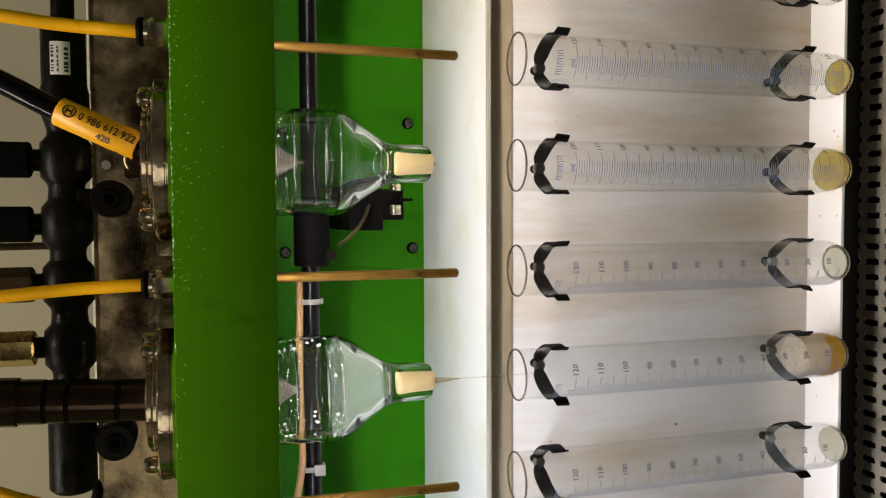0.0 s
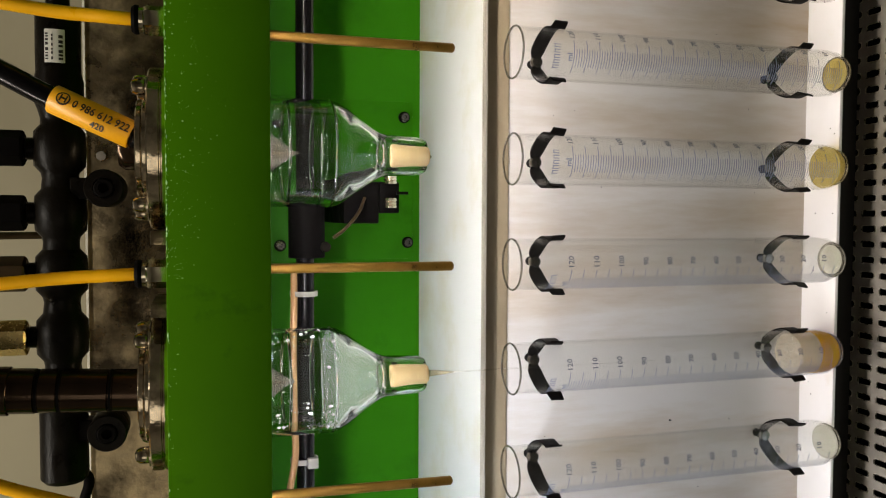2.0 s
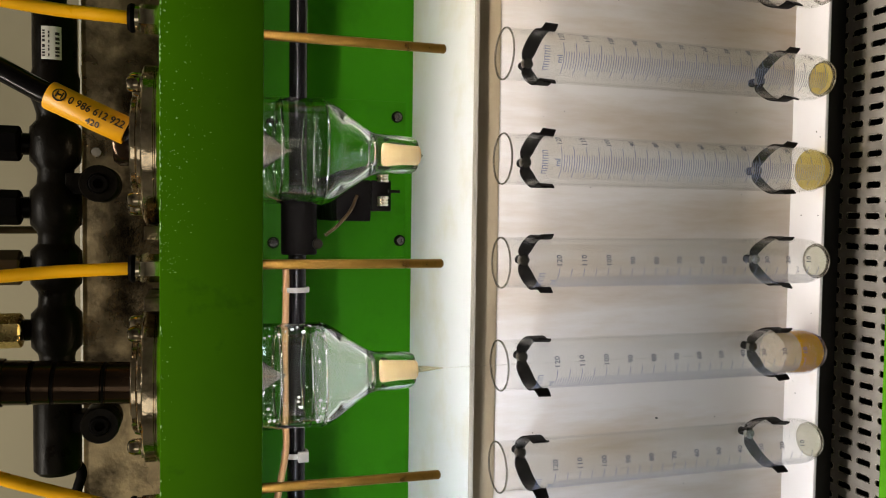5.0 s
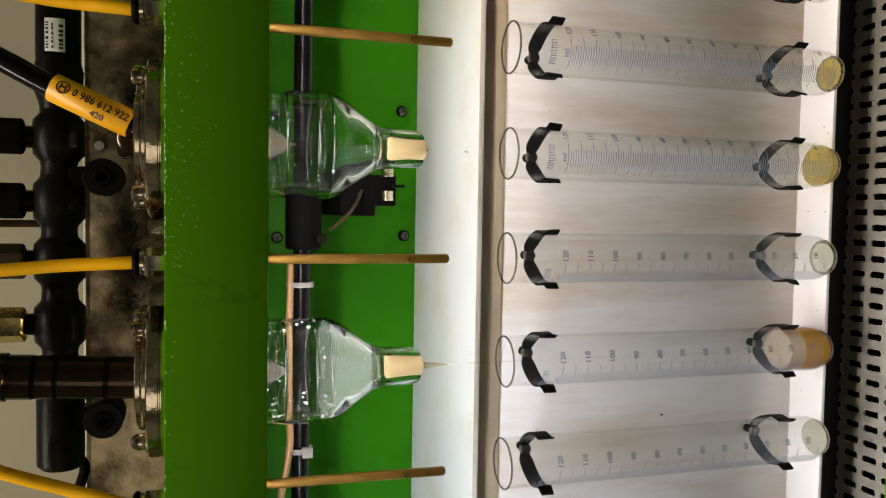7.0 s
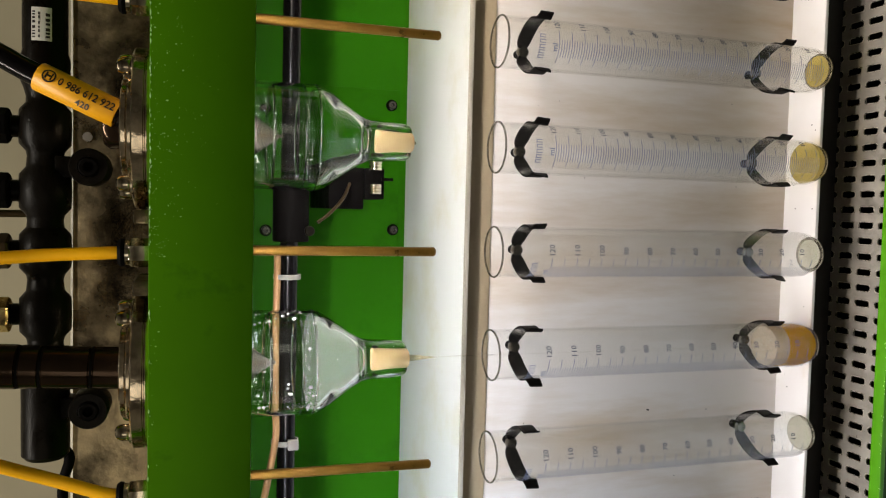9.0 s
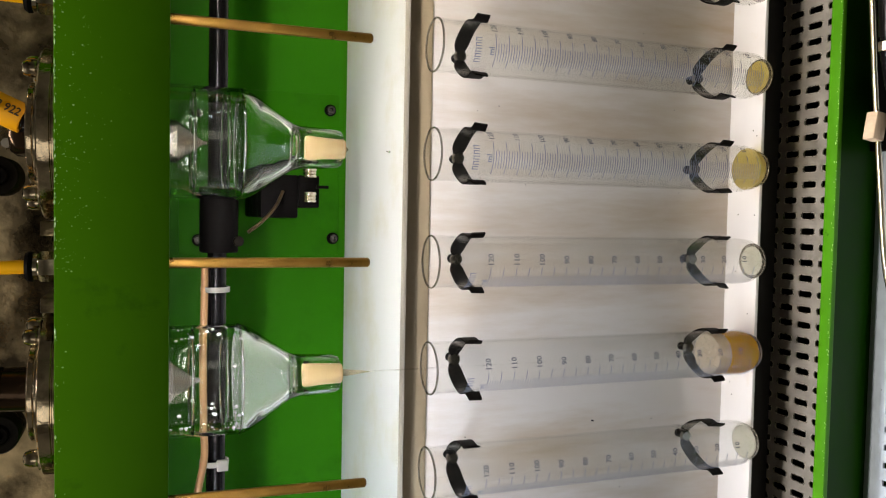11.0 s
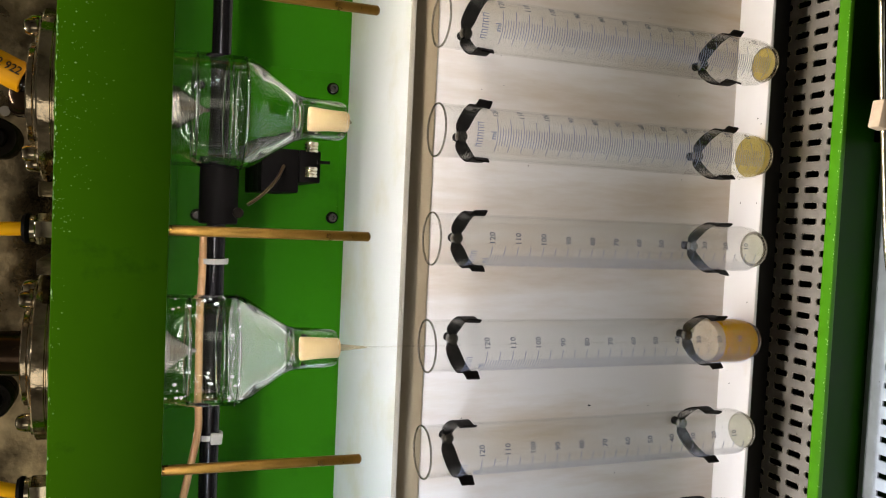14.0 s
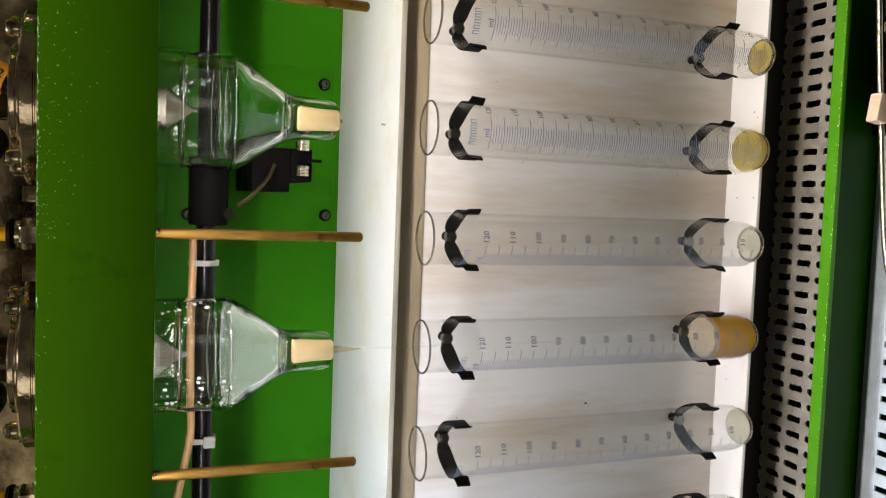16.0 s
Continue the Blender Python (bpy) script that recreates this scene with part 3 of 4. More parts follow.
def spring_clip(x, z, seed, group):
    c = thing("spring_clip", "black spring steel clip gripping a measuring cylinder", "clip", (x, 0.0, z), group)
    part("band", clip_mesh(seed), CLIPM, c)
    part("spacer", turned([(0, 0), (0.0029, 0), (0.0029, 0.0072), (0, 0.0072)], (0, 0.0332, 0), (0, -1, 0), 20), BLACK, c)
    part("screw", turned([(0, 0), (0.0042, 0), (0.0042, 0.001), (0.0034, 0.0026), (0.0016, 0.0030), (0, 0.0030)], (0, 0.0252, 0), (0, -1, 0), 20), SCREWM, c, "bright domed screw head")
    return c


MARKS = (scale_marks(), *[numeral(str(ml), ml, 7, 0.0050) for ml in range(10, 121, 10)], numeral("ml", 121.5, -48, 0.005), maker_mark(), *tube_body(), mesh_of("rim", torus(R_OUT - 0.0002, 0.0006, RIM - FOOT, tall=1.1), RIMGLASS), mesh_of("foot", torus(0.0112, 0.0012, 0.0034), RIMGLASS))


def measuring_cylinder(i, turn_deg, label):
    x = i * PITCH
    c = thing("measuring_cylinder", label, "measuring cylinder", (x, 0, FOOT), "measuring cylinders on the panel")
    for me in MARKS:
        ob = new(me.name.split(".")[0], me)
        ob.parent = c
        if me.name.startswith(("scale", "numeral", "maker_mark")):
            ob.rotation_euler.z = radians(turn_deg)
        else:
            ob.visible_shadow = me.name.startswith("glass")
            tagged(ob, kind="stuff" if me.name == "scale" else "")
    spring_clip(x, 1.1705, 10 + i, "upper spring clips")
    spring_clip(x, 0.9895, 30 + i, "lower spring clips")
    return c


LABELS = {2: "glass measuring cylinder with traces of yellow fuel on white panel", 1: "glass measuring cylinder with a little yellow fuel on white panel",
          0: "empty glass measuring cylinder clipped to the white panel", -1: "glass measuring cylinder filling with amber fuel under froth", -2: "nearly empty glass measuring cylinder with pale residue"}
for i, turn_deg in ((3, 38), (2, 34), (1, 40), (0, 0), (-1, 6), (-2, 4), (-3, 0)):
    measuring_cylinder(i, turn_deg, LABELS.get(i, "glass measuring cylinder clipped to the white panel"))


def fuel_column(z0, z1, r=R_IN - 0.00025, top=True, bottom=True):
    prof = ([(r * q, z0 + h) for q, h in ((0, 0), (0.31, 0.0002), (0.60, 0.0010), (0.82, 0.0035), (0.95, 0.0075), (1, 0.0134)) if z0 + h < z1 - 0.0004] if bottom else [(r, z0)]) + [(r * min(1, 0.62 + 0.38 * min(1, (z1 - z0) / 0.0105)) if bottom else r, z1)]
    if top:
        q = prof[-1][0]
        prof += [(q * 0.96, z1 - 0.0004), (q * 0.5, z1 - 0.0006), (0, z1 - 0.0006)]
    return turned(prof, seg=40)


def fuel():
    """Fuel in the cylinders; the amber column is in rings that slide up one out of another."""
    y = tagged(part("yellow_fuel", fuel_column(0, 0.0100), YELLOWFUEL), "shallow clear yellow fuel at the bottom of a cylinder", "fuel")
    y.location = (PITCH, 0, INNER + 0.0002)
    for i, h, m in ((2, 0.0032, YELLOWFUEL), (0, 0.0024, PALEFUEL), (-2, 0.0040, PALEFUEL)):
        r = tagged(part("fuel_residue", fuel_column(0, h), m), "thin pale yellow fuel residue at the bottom of a cylinder", "fuel")
        r.location = (i * PITCH, 0, INNER + 0.0002)
    a = thing("amber_fuel", "amber fuel with pale froth rising in a cylinder", "fuel", (-PITCH, 0, INNER + 0.0002))
    part("fuel_base", fuel_column(0, 0.0165, top=False), AMBER, a)
    rings = [part("fuel_ring", fuel_column(0.0110, 0.0163, R_IN - 0.0003 - 0.00006 * k, top=False, bottom=False), AMBER, a) for k in range(4)]
    fb = bmesh.new()
    rnd = random.Random(3)
    for k in range(600):
        ang, s = rnd.uniform(0, 6.283), rnd.choice((0.00015, 0.0002, 0.0003, 0.0006))
        rr, z = (0.0136 * math.sqrt(rnd.random()), 0.0372 + rnd.uniform(-0.0006, 0.0008)) if k % 3 else (0.0137, 0.0369 - abs(rnd.gauss(0, 0.010)))
        bmesh.ops.create_icosphere(fb, subdivisions=1, radius=s, matrix=Matrix.Translation((rr * math.cos(ang), rr * math.sin(ang), max(z, 0.018))))
    froth = tagged(part("froth", fb, FROTH, a, "pale bubbly froth"), kind="stuff")
    part("froth_bed", turned([(0, 0.0095), (0.0128, 0.0095), (0.0137, 0.0120), (0.0139, 0.0354), (0.0134, 0.0370), (0.0110, 0.0374), (0.0060, 0.0368), (0, 0.0366)], seg=48), FROTHBED, froth, "pale foam layer")
    return a, rings, froth


AMBER_FUEL, RINGS, FROTH_CAP = fuel()


# ---- jars, nozzles, jet, drops ----
def glass_jar(x, wet):
    j = thing("spray_jar", "clear glass funnel jar " + ("beaded inside with bright droplets" if wet else "with a clean wall and beige outlet"), "glass jar", (x, 0, 1.249), "spray jars under the beam")
    outer = [(0.0300, 0.1345), (0.0300, 0.0590), (0.0292, 0.0550), (0.0268, 0.0505), (0.0215, 0.0430), (0.0160, 0.0350), (0.0128, 0.0300), (0.0119, 0.0262), (0.0118, 0.0210), (0.0113, 0.0120), (0.0106, 0.0055), (0.0094, 0.0030), (0.0084, 0.0026)]
    inner = [(r - (0.0018 if h > 0.054 or h < 0.028 else 0.0034), h + 0.0004) for r, h in outer[:-2]]
    for ob in (part("glass", turned(outer + inner[::-1], seg=72, close=True), JARGLASS, j), part("throat", torus(0.0090, 0.0012, 0.0292, 40), SEAMGLASS, j), part("seam", torus(0.0296, 0.0007, 0.0585, 64), SEAMGLASS, j), part("seam", torus(0.0283, 0.0006, 0.0660, 64), SEAMGLASS, j), part("seam", torus(0.0277, 0.0008, 0.0830, 64), SEAMGLASS, j)):
        ob.visible_shadow = False
    part("bushing", turned([(0.0022, 0.0006), (0.0050, 0.0006), (0.0055, 0.0014), (0.0060, 0.0130), (0.0067, 0.0205), (0.0067, 0.0226), (0.0058, 0.0240), (0.0022, 0.0240)], seg=32, close=True), BEIGE, j, "beige outlet bushing, fuel stained")
    for s in (-1, 1):
        part("retainer", hose([(s * 0.0072, -0.004, 0.0222), (s * 0.0080, -0.005, 0.0232), (s * 0.0076, -0.006, 0.0205)], 0.0006), BLACK, j)
    n = thing("injector_nozzle", "bright steel injector nozzle with a pointed tip inside the jar", "nozzle", (x, 0, 1.3255 if wet else 1.3225), "injector nozzles in the jars")
    part("body", turned([(0, 0.0615), (0.0112, 0.0615), (0.0112, 0.0175), (0.0112, 0.0176), (0.0106, 0.0172), (0.0016, 0.0050), (0.0011, 0.0046), (0.0010, 0.0020), (0, 0.0018)], seg=40), NOZZLE, n)
    rnd = random.Random(21 if wet else 22)
    db = bmesh.new()
    for _ in range(84 if wet else 26):
        h = rnd.uniform(0.054, 0.104)
        a = rnd.choice((rnd.gauss(-2.1, 0.38), rnd.gauss(-2.0, 0.4), rnd.gauss(-2.4, 0.3), rnd.gauss(-0.45, 0.2), rnd.uniform(-3.1, 0)))
        s = rnd.choice((0.0003, 0.0004, 0.0006, 0.0008, 0.0010)) if wet else rnd.uniform(0.0002, 0.0005)
        rr = 0.0279
        bmesh.ops.create_icosphere(db, subdivisions=2, radius=1, matrix=Matrix.Translation((rr * math.cos(a), rr * math.sin(a), h)) @ Matrix.Rotation(a, 4, "Z") @ Matrix.Diagonal((s * 0.5, s, s * 1.1, 1)))
    tagged(part("droplets", db, BEAD if wet else DROPGLASS, j, "clinging fuel droplets"), kind="stuff")
    film = [(r, h) for r, h in inner if 0.03 < h < 0.12]
    if wet:
        part("fuel_film", turned([(r - 0.0003, min(h, 0.115)) for r, h in film], seg=64), FILM, j, "thin milky film of fuel")
    if wet:
        mist = thing("spray_mist", "faint white cone of fuel mist under the nozzle tip", "spray", (x, 0, 1.3272))
        part("cone", turned([(0.001, 0.0), (0.005, 0.010), (0.0125, 0.0165), (0.0165, 0.019), (0.017, 0.024)], seg=32), MIST, mist)
    return j


glass_jar(PITCH, False)
glass_jar(-PITCH, True)


def jet_and_drops():
    top = thing("fuel_jet", "thin pale jet of fuel running from jar to cylinder", "fuel jet", (-PITCH, 0, 1.249))
    part("root", turned([(0, 0.002), (0.0021, 0.002), (0.0021, 0.0), (0.0016, -0.005), (0.0007, -0.0125), (0.0003, -0.016), (0, -0.016)], seg=14), JET, top)
    for k in range(9):
        a, b = -0.016 - k * 0.0275, -0.016 - (k + 1) * 0.0275
        q = 0.00034 if k < 2 else 0.00016
        part("thread", turned([(0, a), (q, a), (q, b), (0, b)], seg=8), DROPGLASS, top)
    drops = []
    for _ in DROP_TIMES:
        d = part("fuel_drop", turned([(0, -0.0009), (0.0006, -0.0006), (0.0008, 0), (0.0005, 0.0007), (0.0002, 0.0015), (0, 0.0018)], seg=12), DROPGLASS)
        d.location = (PITCH, 0, 1.262)
        drops.append(tagged(d, "single drop of pale fuel falling from a jar outlet", "fuel drop", "falling fuel drops"))
    stub = thing("hanging_fuel", "small trickle of pale fuel hanging at a jar outlet", "fuel", (PITCH, 0, 1.249))
    part("trickle", turned([(0, 0.001), (0.0019, 0.001), (0.0016, -0.0004), (0.0007, -0.0014), (0, -0.0018)], seg=12), JET, stub)
    return top, drops


DROP_TIMES = (0.6, 1.45, 2.35, 3.3, 4.5, 5.6, 6.95, 8.1, 9.3, 10.95, 11.8, 12.45, 13.4, 14.45, 15.2, 15.95)
JET_THING, DROPS = jet_and_drops()


def drip_rod(x, lean):
    r = thing("drip_rod", "thin tarnished copper rod hanging under the green beam", "rod", (x, -0.004, 1.2352), "drip rods")
    part("rod", turned([(0, 0.0), (0.0019, 0.0), (0.0028, 0.001), (0.0028, 0.1508), (0.0, 0.1508)], axis=(lean, 0, 1), seg=20), BRASSROD, r)


for x, lean in ((2 * PITCH - 0.001, 0.0), (0.0, -0.0), (-2 * PITCH, 0.01)):
    drip_rod(x, lean)


# ---- pole, sleeve, sensor, cable ----
def pole_group():
    p = tagged(part("cross_pole", turned(rod_profile(0.0056, -0.5, 0.5), (0, 0.046, 1.3155), (1, 0, 0), 28), BLACKGLOSS), "glossy black pole running behind the jars", "pole")
    s = thing("sensor_sleeve", "matt black clamp sleeve on the pole with a screw", "sleeve", (0.021, 0.046, 1.3145))
    part("sleeve", turned([(0.006, -0.018), (0.0105, -0.018), (0.0112, -0.0172), (0.0112, 0.0160), (0.0105, 0.0168), (0.006, 0.0168)], axis=(1, 0, 0), seg=28, close=True), BLACK, s)
    part("screw", turned(rod_profile(0.0032, 0, 0.004), (-0.011, -0.006, -0.0105), (0, -1, 0), 14), RAILM, s)
    w = thing("pressure_switch", "black switch block with two bright ribbed nuts", "switch", (0.037, 0.078, 1.267))
    part("body", boxed(-0.013, 0.015, -0.006, 0.082, -0.004, 0.020, bevel=0.0015), BLACK, w)
    part("step", boxed(-0.006, 0.015, -0.006, 0.084, -0.018, -0.0042, bevel=0.0012), BLACK, w)
    for x in (0.0005, 0.0165):
        n = part("nut", turned([(0, 0), (0.0042, 0), (0.0046, 0.001), (0.0038, 0.002), (0.0046, 0.003), (0.0038, 0.004), (0.0046, 0.005), (0.0042, 0.0065), (0.002, 0.007), (0, 0.007)], (x - 0.003, -0.010, -0.0105), (1, 0, 0), 20), STEEL, w, "bright ribbed nut")
    part("pin", boxed(0.0065, 0.0085, -0.0105, -0.0085, -0.023, -0.015), BLACK, w)
    part("lead", hose([(-0.022, -0.026, 0.030), (-0.016, -0.024, 0.022), (-0.006, -0.016, 0.012), (0.004, -0.007, 0.006)], 0.0011), DARKNUT, w)
    c = thing("sensor_cable", "beige cable tied along the black pole", "cable")
    part("cable", hose([(-0.004, 0.046, 1.3225), (-0.02, 0.042, 1.3228), (-0.06, 0.041, 1.3235), (-0.10, 0.041, 1.3228), (-0.118, 0.040, 1.3225), (-0.135, 0.034, 1.326), (-0.165, 0.026, 1.333), (-0.20, 0.022, 1.341)], 0.0022), CABLE, c)
    for x in (-0.019, -0.1235):
        t = thing("cable_tie", "pale plastic cable tie round pole and cable", "cable tie", (x, 0.0452, 1.3165), "cable ties on the pole")
        bm = bmesh.new()
        pts = [(0.0068 * math.cos(a), 0.0078 * math.sin(a)) for a in (2 * math.pi * k / 20 for k in range(20))]
        rings = [[bm.verts.new((sx, y * q, z * q)) for y, z in pts] for sx, q in ((-0.0016, 1), (0.0016, 1), (0.0016, 1.1), (-0.0016, 1.1))]
        for a, b in zip(rings, rings[1:] + rings[:1]):
            for k in range(20):
                bm.faces.new((a[k], a[(k + 1) % 20], b[(k + 1) % 20], b[k]))
        part("band", bm, TIE, t)
        if x < -0.1:
            part("lock", boxed(-0.0032, 0.0032, -0.0100, -0.0068, -0.0075, -0.0010, bevel=0.0005), TIE, t)


pole_group()


# ---- above the beam: plate, flanges, injectors, rail, hoses ----
def upper_plate():
    bm = bmesh.new()
    box(bm, -0.45, 0.45, 0.180, 0.183, 1.34, 1.4575, bevel=0.0006)
    p = tagged(part("mounting_plate", bm, OILY), "oily scratched steel mounting plate behind the fuel rail", "plate", kind="structure")
    # Thin pale strip added as the plate edge's painted highlight.
    part("plate_edge", boxed(-0.45, 0.45, 0.1785, 0.1798, 1.4566, 1.4582), EDGE_HIGHLIGHT, p, "cut edge, bright highlight put into its pale colour")
    for x in (0.072,):
        part("bolt", turned([(0, 0), (0.0034, 0), (0.0034, 0.001), (0, 0.0012)], (x, 0.1798, 1.447), (0, -1, 0), 18), GREYSHEET, p)
    part("bracket", boxed(-0.34, 0.34, 0.07, 0.1782, 1.3925, 1.396), OILY, p)


def holder(x, s):
    f = thing("injector_holder", "polished steel clamping flange round the injector on the beam", "flange", (x, 0, 1.3922), "injector holders")
    part("base_ring", turned([(0.0125, 0), (0.0418, 0), (0.0424, 0.0008), (0.0424, 0.0028), (0.0416, 0.0032), (0.0416, 0.0036), (0.0424, 0.0040), (0.0424, 0.0090), (0.0416, 0.0097), (0.0125, 0.0097)], seg=72, close=True), FLANGE, f)
    part("middle_ring", turned([(0.0125, 0.0098), (0.0268, 0.0098), (0.0274, 0.0104), (0.0274, 0.0122), (0.0268, 0.0128), (0.0125, 0.0128)], seg=64, close=True), FLANGE, f)
    part("top_ring", turned([(0.0125, 0.0129), (0.0250, 0.0129), (0.0256, 0.0134), (0.0256, 0.0154), (0.0250, 0.0160), (0.0125, 0.0160)], seg=64, close=True), FLANGE, f)
    for x, y in ((-0.0335, -0.0070), (-0.0295, -0.0200), (0.0335, -0.0070), (0.0295, -0.0200), (-0.030, 0.020), (0.030, 0.020)):
        bolt = part("clamp_bolt", turned([(0, 0), (0.0052, 0), (0.0052, 0.0008), (0.0040, 0.0010), (0.0042, 0.0014), (0.0042, 0.0052), (0.0034, 0.0070), (0.0018, 0.0078), (0, 0.0080)], (x, y, 0.0098), seg=24), FLANGE, f)
        part("washer", turned([(0.0040, 0), (0.0060, 0), (0.0060, 0.0007), (0.0040, 0.0007)], (x, y, 0.0098), seg=24, close=True), STEEL, bolt)
    part("key_block", boxed(-s * 0.046 - 0.0035, -s * 0.046 + 0.0035, -0.034, 0.02, 0.0001, 0.0085, bevel=0.0006), OILY, f)


def injectors():
    i = thing("injector", "brown-black grooved steel injector standing in its holder", "injector", (-PITCH, 0.0, 1.4084), "injectors")
    prof = [(0.0112, 0), (0.0112, 0.013), (0.0106, 0.0135), (0.0106, 0.0155), (0.0114, 0.016), (0.0114, 0.0375), (0.0108, 0.038), (0.0108, 0.0395), (0.0114, 0.040), (0.0114, 0.048), (0.0108, 0.0485), (0.0108, 0.05), (0.0116, 0.0505), (0.0116, 0.062), (0.0125, 0.0625), (0.0125, 0.17)]
    part("body", turned([(0, 0), *prof, (0, 0.17)], axis=(0.05, 0, 1), seg=36), INJM, i)
    for h in (0.0145, 0.0388, 0.0492):
        part("seal_ring", turned([(0.0107, h - 0.0006), (0.0112, h - 0.0006), (0.0112, h + 0.0006), (0.0107, h + 0.0006)], axis=(0.05, 0, 1), seg=32, close=True), BLACK, i)
    j = thing("injector", "dark steel injector stub under the tagged hose", "injector", (PITCH, 0.0, 1.4084), "injectors")
    part("body", turned([(0, 0), (0.0112, 0), (0.0112, 0.006), (0.009, 0.009), (0, 0.009)], seg=32), INJM, j)
    h = thing("return_hose", "black rubber hose with an orange printed sleeve", "hose")
    a, b = Vector((0.0875, -0.006, 1.4475)), Vector((0.0700, -0.011, 1.4098))
    part("rubber", hose([(0.155, 0.005, 1.60), (0.128, 0.003, 1.53), (0.104, -0.002, 1.479), tuple(a), tuple(b), (0.0668, -0.012, 1.4065)], 0.0058), BLACKGLOSS, h)
    d = (b - a).normalized()
    w = Vector((0, -1, 0)) - d * Vector((0, -1, 0)).dot(d)
    w.normalize()
    v = w.cross(d)
    if v.x < 0:
        v = -v
    ln, r = (b - a).length, 0.0074
    sleeve = part("sleeve", turned([(0.0059, 0), (r - 0.0003, 0), (r, 0.0004), (r, ln - 0.0004), (r - 0.0003, ln), (0.0059, ln)], a, d, 32, True), TAG, h, "orange sleeve with black print")
    bm = bmesh.new()

    def spot(u, q):
        ang = q / r
        return a + d * u + (r + 0.00032) * (v * math.sin(ang) + w * math.cos(ang))
    add_faces(bm, letters("0 986 612 922", 0.0056), lambda x, y: spot(0.0262 + x * 0.90, 0.0016 + y))
    add_faces(bm, letters("420", 0.0048), lambda x, y: spot(0.0262 + x, -0.0042 + y))
    for k in range(24):
        t0, t1 = 2 * math.pi * k / 24, 2 * math.pi * (k + 1) / 24
        bm.faces.new([bm.verts.new(spot(0.0066 + q * math.cos(t), 0.0020 + q * math.sin(t))) for q, t in ((0.0034, t0), (0.0034, t1), (0.0026, t1), (0.0026, t0))])
    for u0, u1, q0, q1 in ((0.0049, 0.0057, 0.0002, 0.0038), (0.0075, 0.0083, 0.0002, 0.0038), (0.0057, 0.0075, 0.0015, 0.0025)):
        bm.faces.new([bm.verts.new(spot(u, q)) for u, q in ((u0, q0), (u1, q0), (u1, q1), (u0, q1))])
    part("print", bm, INK, sleeve, "black printed number", flat=True)


def fuel_rail():
    f = thing("fuel_rail", "blackened forged steel common rail with ports and nuts", "fuel rail", (0, 0.045, 1.4528))
    prof = [(0, -0.1235), (0.0105, -0.1235), (0.0128, -0.121), (0.0128, -0.078), (0.0118, -0.075)]
    for c in (-0.040, -0.004, 0.030, 0.066):
        prof += [(0.0098, c - 0.0205), (0.0094, c - 0.0165), (0.0100, c - 0.0135), (0.0134, c - 0.0095), (0.0138, c), (0.0134, c + 0.0095), (0.0100, c + 0.0135)]
    prof += [(0.0098, 0.083), (0.0112, 0.088), (0.0128, 0.092), (0.0130, 0.104), (0.0118, 0.1085), (0.0118, 0.142), (0.0062, 0.143), (0.0062, 0.175), (0, 0.175)]
    part("body", turned(prof, axis=(1, 0, 0), seg=36), RAILM, f)
    for c, m, lab in ((0.066, BLACK, "black hex nut"), (0.030, BLACK, "black hex nut"), (-0.004, DARKNUT, "dark bronze hex nut"), (-0.040, BRASSNUT, "yellow brass hex nut")):
        p = part("port", turned([(0.0062, 0.012), (0.0062, 0.0165), (0.0054, 0.017), (0.0062, 0.0178), (0.0054, 0.0186), (0.0062, 0.0194), (0.0054, 0.02), (0.0058, 0.021), (0, 0.021)], (c, 0, 0), seg=20), RAILM, f)
        part("nut", turned([(0, 0.0175), (0.0088, 0.0175), (0.0100, 0.0187), (0.0100, 0.044), (0.007, 0.046), (0.0045, 0.07), (0.0045, 0.12), (0, 0.12)], (c, -0.001, 0), seg=6), m, p, lab)
    for x in (0.044, -0.0935):
        lug = part("lug", turned([(0, -0.008), (0.0105, -0.008), (0.0105, 0.014), (0.0098, 0.015), (0.0058, 0.015), (0.0058, 0.010), (0, 0.010)], (x, -0.003, -0.0245), (0, -1, 0), 28), RAILM, f)
        part("socket_bolt", turned([(0, 0), (0.0054, 0), (0.0054, 0.005), (0.0046, 0.006), (0.0028, 0.006), (0.0028, 0.003), (0, 0.003)], (x, -0.0135, -0.0245), (0, -1, 0), 20), BLACK, lug)
        part("neck", boxed(x - 0.006, x + 0.006, -0.009, 0.004, -0.02, -0.006, bevel=0.001), RAILM, f)
    lab = part("label", hose_label(0.1215, 0.0182, 0.0106), PAPER, f, "white printed label")
    bm = bmesh.new()
    rnd = random.Random(4)
    for row, q in ((0.0040, 0.0016), (0.0012, 0.0008), (-0.0032, 0.0022)):
        x = 0.114
        while x < 0.1285:
            w = rnd.uniform(0.0006, 0.0018)
            add_band(bm, x, x + w, row - q / 2, row + q / 2, 0.01230)
            x += w + rnd.uniform(0.0005, 0.0016)
    part("bars", bm, INK, lab, "unreadable print", flat=True)
    part("end_cable", hose([(-0.118, 0.004, -0.006), (-0.126, 0.004, -0.012), (-0.145, 0.006, -0.008), (-0.18, 0.01, -0.010)], 0.003), BLACK, f)


def add_band(bm, x0, x1, h0, h1, r, n=4):
    """A patch on the front of a lying cylinder; h runs upwards from its middle height."""
    rows = []
    for k in range(n + 1):
        h = h0 + (h1 - h0) * k / n
        a = h / r
        rows.append([bm.verts.new((x, -r * math.cos(a), r * math.sin(a))) for x in (x0, x1)])
    for p, q in zip(rows, rows[1:]):
        bm.faces.new((p[0], p[1], q[1], q[0]))


def hose_label(x, length, width):
    bm = bmesh.new()
    add_band(bm, x - length / 2, x + length / 2, -width / 2, width / 2, 0.01216, 6)
    return bm


